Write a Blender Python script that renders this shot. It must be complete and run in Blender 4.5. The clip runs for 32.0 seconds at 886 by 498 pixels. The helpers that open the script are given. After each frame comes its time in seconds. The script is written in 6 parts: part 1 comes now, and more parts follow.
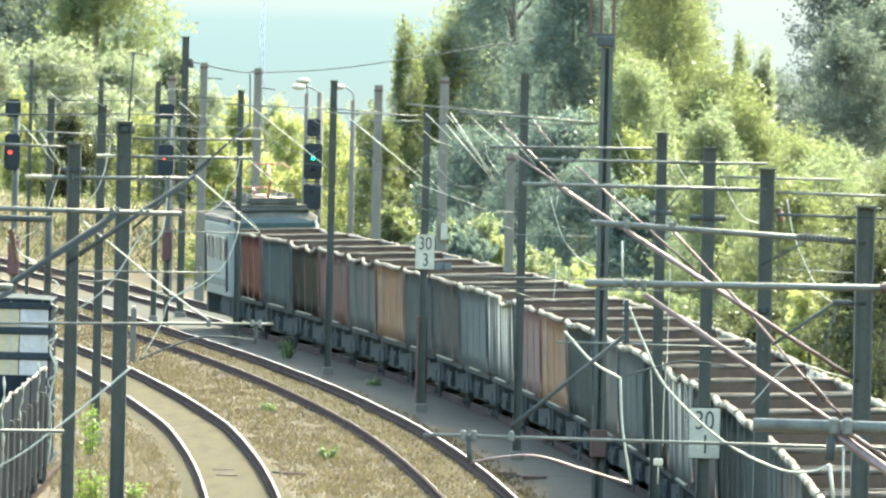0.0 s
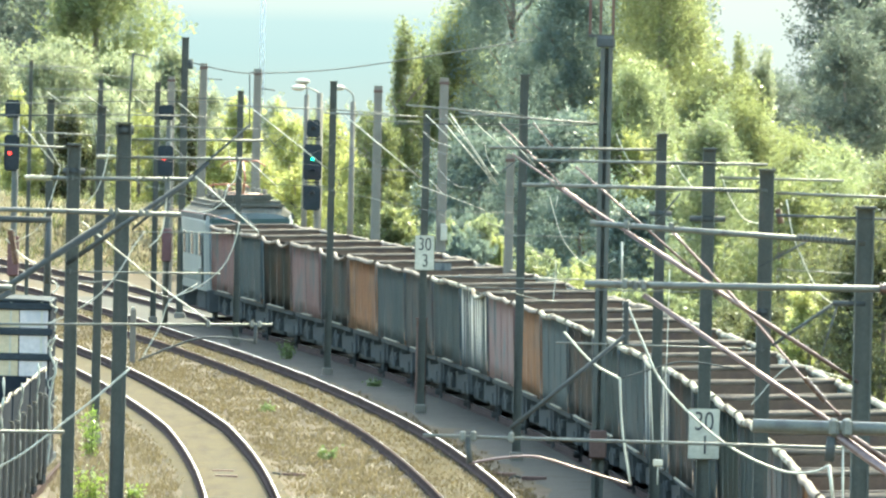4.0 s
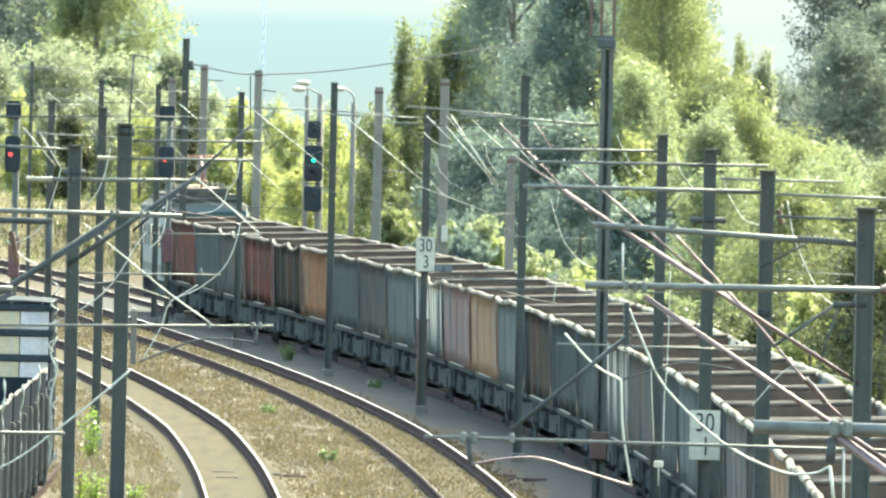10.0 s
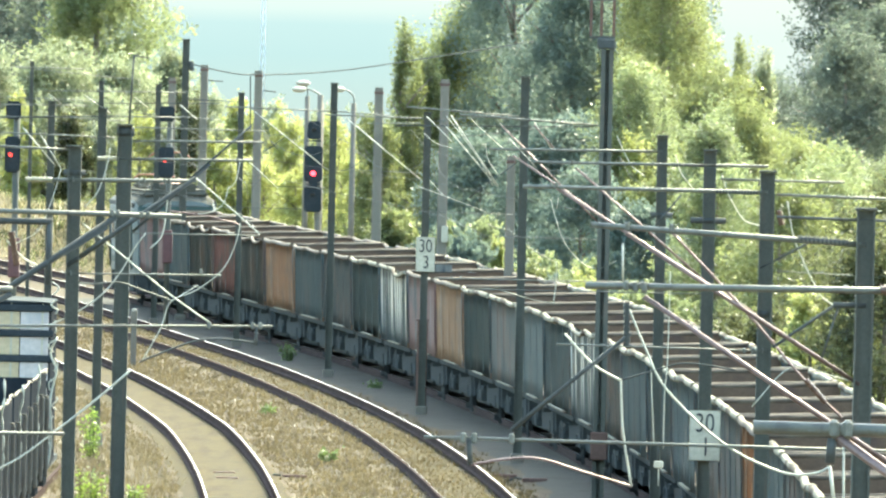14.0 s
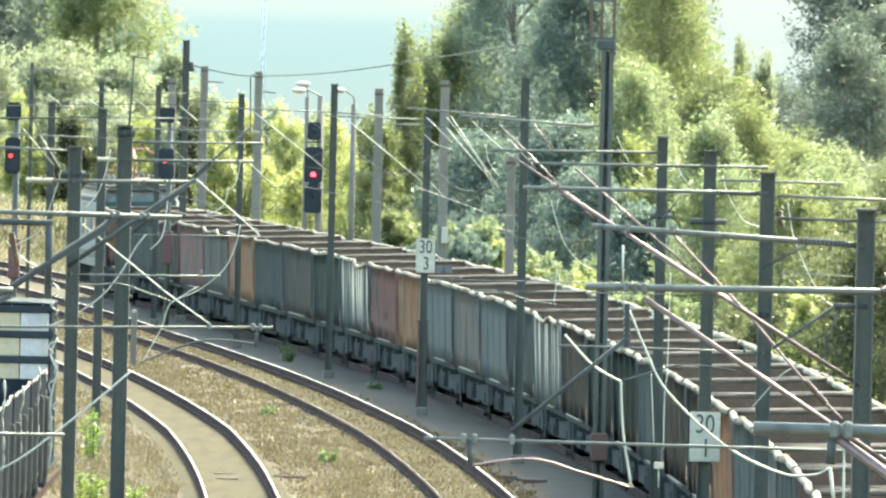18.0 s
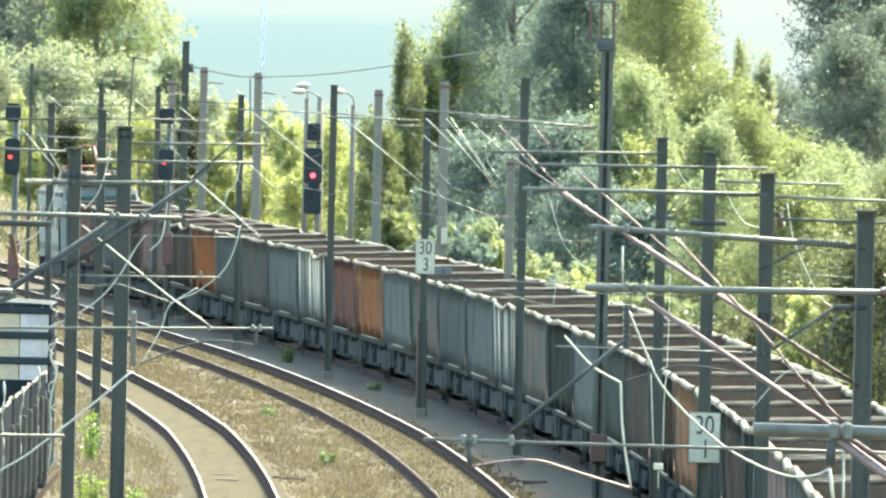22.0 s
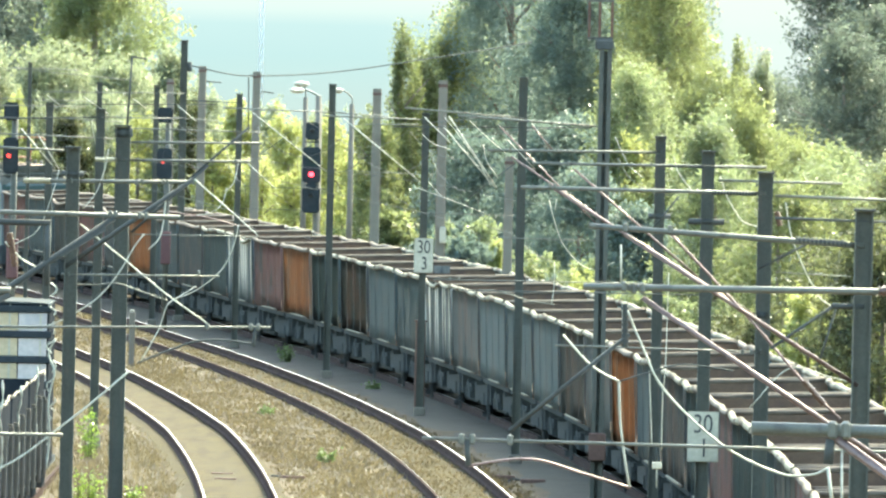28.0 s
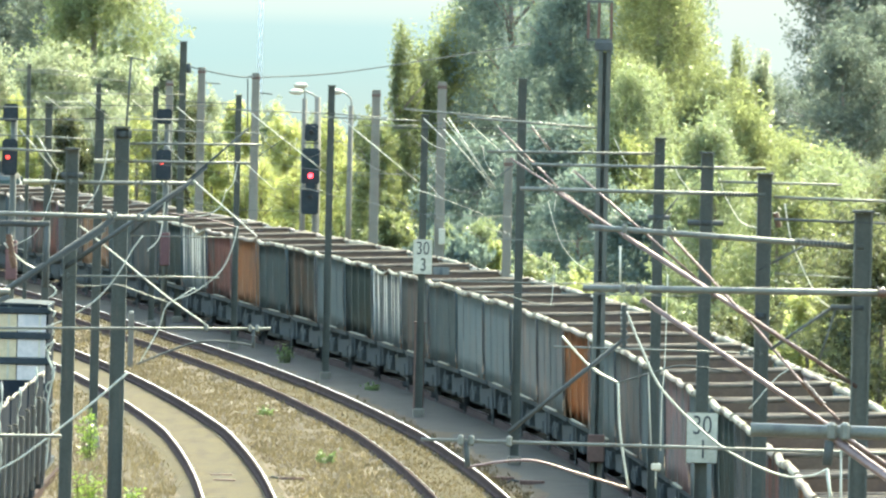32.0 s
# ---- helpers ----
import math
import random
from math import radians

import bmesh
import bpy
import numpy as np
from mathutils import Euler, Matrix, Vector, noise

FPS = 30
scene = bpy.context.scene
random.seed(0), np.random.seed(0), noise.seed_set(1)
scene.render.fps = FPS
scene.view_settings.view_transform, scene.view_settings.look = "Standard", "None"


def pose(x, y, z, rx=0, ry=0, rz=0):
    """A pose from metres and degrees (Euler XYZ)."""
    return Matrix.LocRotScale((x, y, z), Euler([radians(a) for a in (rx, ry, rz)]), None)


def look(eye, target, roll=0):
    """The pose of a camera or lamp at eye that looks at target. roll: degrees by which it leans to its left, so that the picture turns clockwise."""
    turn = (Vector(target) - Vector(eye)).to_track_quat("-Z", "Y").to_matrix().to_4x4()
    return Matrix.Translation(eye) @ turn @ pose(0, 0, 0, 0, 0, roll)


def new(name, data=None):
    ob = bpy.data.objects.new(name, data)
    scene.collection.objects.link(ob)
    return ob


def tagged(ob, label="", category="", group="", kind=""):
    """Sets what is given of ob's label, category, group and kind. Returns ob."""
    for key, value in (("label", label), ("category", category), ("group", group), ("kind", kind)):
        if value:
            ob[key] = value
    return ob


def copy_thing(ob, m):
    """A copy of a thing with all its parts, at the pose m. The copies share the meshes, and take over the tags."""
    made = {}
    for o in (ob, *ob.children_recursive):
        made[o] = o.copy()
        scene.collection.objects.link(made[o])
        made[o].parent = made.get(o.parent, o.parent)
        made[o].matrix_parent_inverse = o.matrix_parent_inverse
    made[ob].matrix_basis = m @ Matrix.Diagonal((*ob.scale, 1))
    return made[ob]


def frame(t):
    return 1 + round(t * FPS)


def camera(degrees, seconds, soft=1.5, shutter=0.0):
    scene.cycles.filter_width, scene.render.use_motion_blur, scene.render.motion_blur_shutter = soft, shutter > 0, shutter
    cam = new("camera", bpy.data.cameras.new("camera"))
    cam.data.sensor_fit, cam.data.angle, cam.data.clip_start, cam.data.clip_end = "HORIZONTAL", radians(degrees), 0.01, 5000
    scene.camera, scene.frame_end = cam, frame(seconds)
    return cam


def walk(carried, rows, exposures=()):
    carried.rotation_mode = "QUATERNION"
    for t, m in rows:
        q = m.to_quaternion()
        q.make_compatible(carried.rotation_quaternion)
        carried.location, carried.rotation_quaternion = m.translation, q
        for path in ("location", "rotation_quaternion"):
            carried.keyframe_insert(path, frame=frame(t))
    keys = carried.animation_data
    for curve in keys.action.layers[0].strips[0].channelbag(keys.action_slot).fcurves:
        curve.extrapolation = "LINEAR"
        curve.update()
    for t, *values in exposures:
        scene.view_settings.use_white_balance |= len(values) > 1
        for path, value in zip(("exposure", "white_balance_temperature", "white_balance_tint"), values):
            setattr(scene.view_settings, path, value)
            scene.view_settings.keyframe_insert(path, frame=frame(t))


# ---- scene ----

# plan: the eye stands at the origin of the plan, y runs away from it, x to the right, z = 0 at the rail heads
EYE_Z = 9.8
PITCH, ROLL = -0.6516, 1.3
# small drift of the hand-held tele lens: seconds, degrees to the left, degrees up
DRIFT = ((0, -0.0014, -0.0067), (0.5, -0.0015, -0.0060), (1, -0.0021, -0.0058), (1.5, -0.0015, -0.0049), (2, -0.0008, -0.0042), (2.5, -0.0010, -0.0036), (3, -0.0018, -0.0041), (3.5, -0.0025, -0.0045), (5.5, -0.0024, -0.0024), (6, -0.0019, -0.0018), (6.5, -0.0011, -0.0007), (7, 0.0009, -0.0015), (7.5, 0.0002, -0.0024), (8, -0.0003, -0.0019), (8.5, 0.0000, -0.0018), (9, -0.0001, -0.0019), (9.5, -0.0001, -0.0017), (10, 0.0000, -0.0006), (10.5, -0.0003, 0.0000), (11, -0.0002, 0.0004), (11.5, 0.0002, 0.0004), (12, 0.0004, 0.0001), (12.5, -0.0002, -0.0002), (13, -0.0001, 0.0001), (13.5, 0.0000, 0.0008), (14, -0.0001, 0.0007), (14.5, -0.0004, 0.0004), (16.5, 0.0014, 0.0034), (17, -0.0000, 0.0034), (17.5, 0.0003, 0.0033), (18, 0.0004, 0.0040), (18.5, 0.0007, 0.0045), (19, 0.0009, 0.0056), (19.5, 0.0007, 0.0072), (20, 0.0004, 0.0079), (20.5, -0.0003, 0.0068), (21, -0.0015, 0.0050), (21.5, -0.0013, 0.0053), (22, -0.0006, 0.0072), (22.5, -0.0003, 0.0079), (23, -0.0014, 0.0068), (23.5, -0.0026, 0.0061), (24, -0.0035, 0.0051), (24.5, -0.0046, 0.0043), (25, -0.0028, 0.0059), (25.5, -0.0013, 0.0071), (27.5, -0.0040, 0.0040), (28, -0.0055, 0.0041), (28.5, -0.0059, 0.0044), (29, -0.0058, 0.0054), (29.5, -0.0067, 0.0056), (30, -0.0071, 0.0059), (30.5, -0.0083, 0.0056), (31, -0.0093, 0.0056), (31.5, -0.0088, 0.0064), (32, -0.0081, 0.0081))


def eye_pose(pan, tilt):
    return pose(0, 0, EYE_Z, 90 + PITCH + tilt, 0, pan) @ pose(0, 0, 0, 0, 0, ROLL)


cam = camera(2.6813, 32.0, soft=2.35)
walk(cam, [(t, eye_pose(p, u)) for t, p, u in DRIFT], exposures=[(0.0, 2.88, 6500, -6), (32.0, 2.88, 6500, -6)])

BACKDROP_GLOW = 0.141

# ---- light ----
SUN_AZ, SUN_EL = radians(26), radians(42)      # to the right of the view, ahead of it
world = bpy.data.worlds.new("sky")
scene.world = world
world.use_nodes = True
wn = world.node_tree
wn.nodes.clear()
sky = wn.nodes.new("ShaderNodeTexSky")
sky.sky_type = 'NISHITA'
sky.sun_disc = False
sky.sun_elevation = SUN_EL
sky.sun_rotation = SUN_AZ
sky.air_density, sky.dust_density, sky.ozone_density = 1.0, 3.0, 1.0
bg = wn.nodes.new("ShaderNodeBackground")
bg.inputs["Strength"].default_value = 0.15
wo = wn.nodes.new("ShaderNodeOutputWorld")
wn.links.new(sky.outputs[0], bg.inputs[0])
wn.links.new(bg.outputs[0], wo.inputs[0])
sun = new("sun", bpy.data.lights.new("sun", 'SUN'))
sun.data.energy, sun.data.angle, sun.data.color = 2.0, radians(0.53), (1.0, 0.90, 0.70)
sun.matrix_world = look((300 * math.sin(SUN_AZ), 300 * math.cos(SUN_AZ), 300 * math.tan(SUN_EL)), (0, 0, 0))

# ---- materials ----
def ramp(nt, fac, stops):
    r = nt.nodes.new("ShaderNodeValToRGB")
    r.color_ramp.elements[0].position, r.color_ramp.elements[1].position = stops[0][0], stops[-1][0]
    r.color_ramp.elements[0].color, r.color_ramp.elements[1].color = (*stops[0][1], 1), (*stops[-1][1], 1)
    for p, c in stops[1:-1]:
        r.color_ramp.elements.new(p).color = (*c, 1)
    nt.links.new(fac, r.inputs[0])
    return r.outputs[0]


def coords(nt, scale):
    tc = nt.nodes.new("ShaderNodeTexCoord")
    mp = nt.nodes.new("ShaderNodeMapping")
    mp.inputs["Scale"].default_value = scale
    nt.links.new(tc.outputs["Object"], mp.inputs[0])
    return mp.outputs[0]


def noise_tex(nt, vec, scale, detail=4.0, rough=0.6):
    n = nt.nodes.new("ShaderNodeTexNoise")
    n.inputs["Scale"].default_value, n.inputs["Detail"].default_value, n.inputs["Roughness"].default_value = scale, detail, rough
    nt.links.new(vec, n.inputs["Vector"])
    return n.outputs["Fac"]


def mixed(nt, fac, a, b, how='MIX'):
    m = nt.nodes.new("ShaderNodeMix")
    m.data_type, m.blend_type = 'RGBA', how
    col_in = [s for s in m.inputs if s.type == 'RGBA']
    if hasattr(fac, "is_linked"):
        nt.links.new(fac, m.inputs[0])
    else:
        m.inputs[0].default_value = fac
    for value, sock in ((a, col_in[0]), (b, col_in[1])):
        if hasattr(value, "is_linked"):
            nt.links.new(value, sock)
        else:
            sock.default_value = (*value, 1)
    return [s for s in m.outputs if s.type == 'RGBA'][0]


def mat(name, col, col2, rough=0.7, metal=0.0, fine=30.0, coarse=2.0, bump=0.15, stretch=(1, 1, 1), stain=None, stain_at=(0.5, 0.7), per_object=0.12, spec=0.5):
    """Two colours mixed by coarse and fine noise, an optional stain colour in stretched noise, bump and a small change from object to object."""
    m = bpy.data.materials.new(name)
    m.use_nodes = True
    nt = m.node_tree
    b = nt.nodes["Principled BSDF"]
    v = coords(nt, (1, 1, 1))
    n1 = noise_tex(nt, v, coarse, 5)
    n2 = noise_tex(nt, v, fine, 3)
    c = ramp(nt, n1, ((0.3, col), (0.7, col2)))
    g = ramp(nt, n2, ((0.25, (0.62, 0.62, 0.62)), (0.75, (1.0, 1.0, 1.0))))
    c = mixed(nt, 0.7, c, g, 'MULTIPLY')
    if stain:
        vs = coords(nt, stretch)
        ns = noise_tex(nt, vs, 1.0, 3, 0.55)
        f = ramp(nt, ns, ((stain_at[0], (0, 0, 0)), (stain_at[1], (1, 1, 1))))
        c = mixed(nt, f, c, stain)
    if per_object:
        oi = nt.nodes.new("ShaderNodeObjectInfo")
        h = ramp(nt, oi.outputs["Random"], ((0.0, (1 - per_object,) * 3), (1.0, (1 + per_object * 0.6,) * 3)))
        c = mixed(nt, 1.0, c, h, 'MULTIPLY')
    nt.links.new(c, b.inputs["Base Color"])
    b.inputs["Metallic"].default_value = metal
    b.inputs["Specular IOR Level"].default_value = spec
    rr = ramp(nt, n1, ((0.2, (max(rough - 0.12, 0.05),) * 3), (0.8, (min(rough + 0.12, 1),) * 3)))
    nt.links.new(rr, b.inputs["Roughness"])
    if bump:
        bp = nt.nodes.new("ShaderNodeBump")
        bp.inputs["Strength"].default_value, bp.inputs["Distance"].default_value = bump, 0.02
        nt.links.new(n2, bp.inputs["Height"])
        nt.links.new(bp.outputs[0], b.inputs["Normal"])
    return m


def wagon_mat(offset, name, col, col2, streak, streak_at, patch, patch_share, streak_z=None):
    """Weathered wagon paint: two tones, pale streaks that run down, and rubbed or rusty patches, set by an offset so that wagons differ."""
    m = bpy.data.materials.new(name)
    m.use_nodes = True
    nt = m.node_tree
    b = nt.nodes["Principled BSDF"]
    def moved(scale):
        sh = nt.nodes.new("ShaderNodeVectorMath")
        sh.operation = 'ADD'
        nt.links.new(coords(nt, scale), sh.inputs[0])
        sh.inputs[1].default_value = (1.7 * offset, 3.1 * offset, 0.6 * offset)
        return sh.outputs[0]

    tc = nt.nodes.new("ShaderNodeTexCoord")
    n1 = noise_tex(nt, moved((1, 0.35, 0.5)), 1.0, 4)
    n2 = noise_tex(nt, moved((6, 6, 6)), 2.0, 4)
    c = ramp(nt, n1, ((0.35, col), (0.65, col2)))
    f = ramp(nt, noise_tex(nt, moved((1, 0.42, 0.55)), 1.0, 5, 0.65), ((0.50, (0, 0, 0)), (0.62, (patch_share,) * 3)))
    c = mixed(nt, f, c, patch)
    f = ramp(nt, noise_tex(nt, moved((1, 1.25, 0.10)), 1.0, 3, 0.55), ((streak_at[0], (0, 0, 0)), (streak_at[1], (1, 1, 1))))
    if streak_z:      # streaks that start under the top rail and run out lower down
        sep = nt.nodes.new("ShaderNodeSeparateXYZ")
        nt.links.new(tc.outputs["Object"], sep.inputs[0])
        run = nt.nodes.new("ShaderNodeMapRange")
        run.inputs["From Min"].default_value, run.inputs["From Max"].default_value = streak_z
        nt.links.new(sep.outputs["Z"], run.inputs["Value"])
        f = mixed(nt, 1.0, f, run.outputs[0], 'MULTIPLY')
    c = mixed(nt, f, c, streak)
    c = mixed(nt, 0.6, c, ramp(nt, n2, ((0.3, (0.7, 0.7, 0.7)), (0.7, (1.0, 1.0, 1.0)))), 'MULTIPLY')
    nt.links.new(c, b.inputs["Base Color"])
    b.inputs["Specular IOR Level"].default_value = 0.08
    b.inputs["Roughness"].default_value = 0.75
    bp = nt.nodes.new("ShaderNodeBump")
    bp.inputs["Strength"].default_value, bp.inputs["Distance"].default_value = 0.2, 0.01
    nt.links.new(n2, bp.inputs["Height"])
    nt.links.new(bp.outputs[0], b.inputs["Normal"])
    return m


def leaf_mat(name, dark, light, through_col, share=0.45, patch=0.5, low=0.84, gaps=0.0, gloss=0.3):
    """Leaves lit from both sides; gaps is the share of light that passes between the leaflets of a clump."""
    m = bpy.data.materials.new(name)
    m.use_nodes = True
    nt = m.node_tree
    b = nt.nodes["Principled BSDF"]
    out = nt.nodes["Material Output"]
    geo = nt.nodes.new("ShaderNodeNewGeometry")
    v = coords(nt, (1, 1, 1))
    n1 = noise_tex(nt, v, patch, 3)
    c1 = ramp(nt, geo.outputs["Random Per Island"], ((0.0, dark), (1.0, light)))
    shade = ramp(nt, n1, ((0.3, (low, low, low)), (0.7, (1.08, 1.08, 1.08))))
    c = mixed(nt, 0.8, c1, shade, 'MULTIPLY')
    nt.links.new(c, b.inputs["Base Color"])
    b.inputs["Roughness"].default_value = 0.36
    b.inputs["Specular IOR Level"].default_value = gloss
    tr = nt.nodes.new("ShaderNodeBsdfTranslucent")
    c2 = mixed(nt, 0.6, c, through_col)
    nt.links.new(c2, tr.inputs["Color"])
    ms = nt.nodes.new("ShaderNodeMixShader")
    ms.inputs[0].default_value = share
    nt.links.new(b.outputs[0], ms.inputs[1])
    nt.links.new(tr.outputs[0], ms.inputs[2])
    last = ms
    if gaps:
        clear = nt.nodes.new("ShaderNodeBsdfTransparent")
        last = nt.nodes.new("ShaderNodeMixShader")
        last.inputs[0].default_value = gaps
        nt.links.new(ms.outputs[0], last.inputs[1])
        nt.links.new(clear.outputs[0], last.inputs[2])
    nt.links.new(last.outputs[0], out.inputs["Surface"])
    return m


def glow_mat(name, col, strength):
    m = bpy.data.materials.new(name)
    m.use_nodes = True
    b = m.node_tree.nodes["Principled BSDF"]
    b.inputs["Base Color"].default_value = (*col, 1)
    b.inputs["Emission Color"].default_value = (*col, 1)
    b.inputs["Emission Strength"].default_value = strength
    return m


M_STEEL = mat("painted_mast_steel", (0.084, 0.085, 0.066), (0.125, 0.124, 0.098), 0.7, 0.0, 25, 1.5, 0.2, (9, 9, 0.8), (0.16, 0.12, 0.09), (0.58, 0.75), per_object=0.04, spec=0.2)
M_GALV = mat("galvanised_tube", (0.135, 0.134, 0.105), (0.19, 0.186, 0.145), 0.55, 0.25, 60, 4, 0.1, (7, 3, 7), (0.09, 0.085, 0.07), (0.55, 0.7))
M_STRUT = mat("weathered_strut_tube", (0.20, 0.13, 0.112), (0.29, 0.205, 0.18), 0.38, 0.55, 50, 4, 0.1, (7, 3, 7), (0.10, 0.07, 0.06), (0.55, 0.7))
M_DARK = mat("dark_fittings_steel", (0.058, 0.061, 0.055), (0.095, 0.098, 0.086), 0.8, 0.0, 30, 3, 0.2, spec=0.25)
M_WIRE = mat("bright_wire", (0.42, 0.40, 0.30), (0.55, 0.525, 0.405), 0.5, 0.1, 60, 8, 0.0)
M_INSUL = mat("brown_ceramic", (0.10, 0.06, 0.045), (0.16, 0.09, 0.06), 0.22, 0.0, 20, 3, 0.05)
M_INSUL_TAN = mat("tan_ceramic", (0.34, 0.31, 0.18), (0.42, 0.37, 0.22), 0.25, 0.0, 20, 3, 0.05)
M_CONC = mat("weathered_concrete", (0.165, 0.145, 0.108), (0.24, 0.212, 0.162), 0.85, 0.0, 40, 1.2, 0.4, (6, 6, 0.7), (0.20, 0.16, 0.125), (0.55, 0.75), spec=0.2)
M_SAND = mat("sandy_ballast", (0.070, 0.055, 0.034), (0.102, 0.081, 0.051), 0.95, 0.0, 7, 0.35, 0.8, (1.1, 0.28, 1), (0.095, 0.074, 0.05), (0.52, 0.72), 0, spec=0.05)
M_STONE = mat("ballast_stone", (0.080, 0.065, 0.047), (0.165, 0.136, 0.102), 0.95, 0.0, 30, 6, 0.2, (3, 1.2, 3), (0.11, 0.088, 0.075), (0.5, 0.65), 0, spec=0.1)
M_DRY = leaf_mat("dry_grass", (0.046, 0.039, 0.023), (0.172, 0.14, 0.080), (0.20, 0.162, 0.085), 0.4, 4.0, 0.3, gloss=0.1)
M_STRAW = leaf_mat("sunlit_straw", (0.19, 0.165, 0.10), (0.34, 0.30, 0.19), (0.36, 0.31, 0.19), 0.45, 3.0, 0.6)
# ballast grey with the train's shade put into the colour
M_SHADE_BALLAST = mat("train_shade_ballast", (0.058, 0.055, 0.045), (0.084, 0.079, 0.064), 0.95, 0.0, 9, 0.5, 0.6, (1.0, 0.3, 1), (0.05, 0.045, 0.036), (0.54, 0.72), 0, spec=0.05)
M_BED = mat("packed_sand", (0.047, 0.036, 0.0145), (0.072, 0.056, 0.0225), 0.95, 0.0, 10, 0.45, 0.35, (2.6, 0.16, 1), (0.038, 0.029, 0.0135), (0.46, 0.70), 0, spec=0.05)
M_RAIL = mat("rusty_rail_side", (0.066, 0.050, 0.045), (0.098, 0.073, 0.064), 0.9, 0.0, 25, 0.7, 0.2, per_object=0, spec=0.0)
M_HEAD = mat("polished_rail_head", (0.50, 0.47, 0.44), (0.75, 0.73, 0.70), 0.32, 0.9, 6, 0.4, 0.1, per_object=0)
M_RIM = mat("worn_pale_top_rail", (0.25, 0.23, 0.165), (0.34, 0.315, 0.235), 0.9, 0.0, 20, 1.4, 0.3, (0.9, 0.35, 2), (0.085, 0.066, 0.048), (0.50, 0.60), 0, 0.1)
M_RIM_DULL = mat("brown_worn_rail", (0.092, 0.068, 0.046), (0.150, 0.112, 0.074), 0.9, 0.0, 20, 1.4, 0.3, (0.9, 0.8, 2), (0.21, 0.17, 0.115), (0.56, 0.68), per_object=0)
M_UNDER = mat("grimy_underframe", (0.056, 0.063, 0.063), (0.072, 0.079, 0.078), 0.95, 0.0, 20, 2, 0.3, spec=0.03, per_object=0)
M_WHEEL = mat("grimy_wheel_steel", (0.064, 0.068, 0.066), (0.085, 0.088, 0.084), 0.85, 0.0, 20, 3, 0.2, spec=0.05, per_object=0)
WHITE_DIRT = (0.60, 0.59, 0.52)
PAINT = {
    "grey": ("blue_grey_wagon_paint", (0.047, 0.071, 0.073), (0.070, 0.096, 0.096), (0.17, 0.185, 0.178), (0.68, 0.75), (0.084, 0.076, 0.064), 0.5),
    "dark": ("sooty_wagon_paint", (0.052, 0.064, 0.062), (0.078, 0.086, 0.082), (0.18, 0.172, 0.155), (0.67, 0.74), (0.122, 0.09, 0.072), 0.75),
    "red": ("oxide_red_wagon_paint", (0.135, 0.083, 0.076), (0.185, 0.112, 0.100), (0.22, 0.20, 0.185), (0.66, 0.72), (0.095, 0.098, 0.094), 0.9),
    "orange": ("rusty_orange_wagon_paint", (0.188, 0.109, 0.058), (0.268, 0.162, 0.088), (0.42, 0.37, 0.30), (0.62, 0.67), (0.125, 0.098, 0.078), 0.8),
    "white": ("lime_streaked_wagon_paint", (0.060, 0.082, 0.085), (0.088, 0.112, 0.113), WHITE_DIRT, (0.49, 0.56), (0.105, 0.09, 0.075), 0.5, (1.2, 2.2)),
}
M_POST_PALE = mat("pale_blotched_post", (0.13, 0.135, 0.125), (0.20, 0.20, 0.18), 0.85, 0, 14, 1.0, 0.2, (3, 3, 0.6), (0.06, 0.07, 0.07), (0.48, 0.6), spec=0.1, per_object=0)
M_INNER = mat("rusty_wagon_inside", (0.125, 0.082, 0.056), (0.185, 0.122, 0.076), 0.9, 0, 14, 1.2, 0.3, (1, 1, 1), (0.075, 0.05, 0.045), (0.5, 0.7), spec=0.1, per_object=0)
M_LOCO = mat("pale_grey_loco_paint", (0.15, 0.17, 0.152), (0.205, 0.222, 0.198), 0.65, 0, 18, 0.9, 0.1, (3, 3, 0.4), (0.25, 0.25, 0.215), (0.58, 0.75), spec=0.2)
M_LOCO_DARK = mat("dark_green_loco_trim", (0.035, 0.066, 0.060), (0.055, 0.09, 0.08), 0.6, 0, 20, 1, 0.1, spec=0.2)
M_LOCO_END = mat("grey_green_loco_end", (0.085, 0.115, 0.115), (0.125, 0.155, 0.15), 0.5, 0, 18, 0.9, 0.1)
M_ROOF = mat("dusty_loco_roof", (0.075, 0.072, 0.055), (0.115, 0.108, 0.085), 0.95, 0, 12, 1.2, 0.2, (2, 1, 2), (0.15, 0.135, 0.105), (0.55, 0.75), spec=0.05)
M_GLASS = mat("dark_window_glass", (0.02, 0.025, 0.03), (0.03, 0.035, 0.04), 0.08, 0, 5, 1, 0.0)
M_PANTO = mat("red_brown_pantograph", (0.30, 0.11, 0.07), (0.38, 0.16, 0.10), 0.45, 0.2, 20, 3, 0.1)
M_SIGN = mat("white_enamel", (0.46, 0.41, 0.29), (0.56, 0.50, 0.36), 0.6, 0, 15, 2.5, 0.05, (3, 3, 2), (0.44, 0.38, 0.27), (0.6, 0.8))
M_BLACK = mat("black_paint", (0.025, 0.025, 0.025), (0.04, 0.04, 0.04), 0.5, 0, 15, 2, 0.0)
M_SIGNAL = mat("black_signal_housing", (0.03, 0.036, 0.038), (0.05, 0.056, 0.058), 0.9, 0, 15, 2, 0.1, spec=0.1)
M_COAL = mat("sooty_black_wagon_paint", (0.025, 0.028, 0.032), (0.045, 0.048, 0.052), 0.95, 0, 12, 0.8, 0.2, spec=0.0)
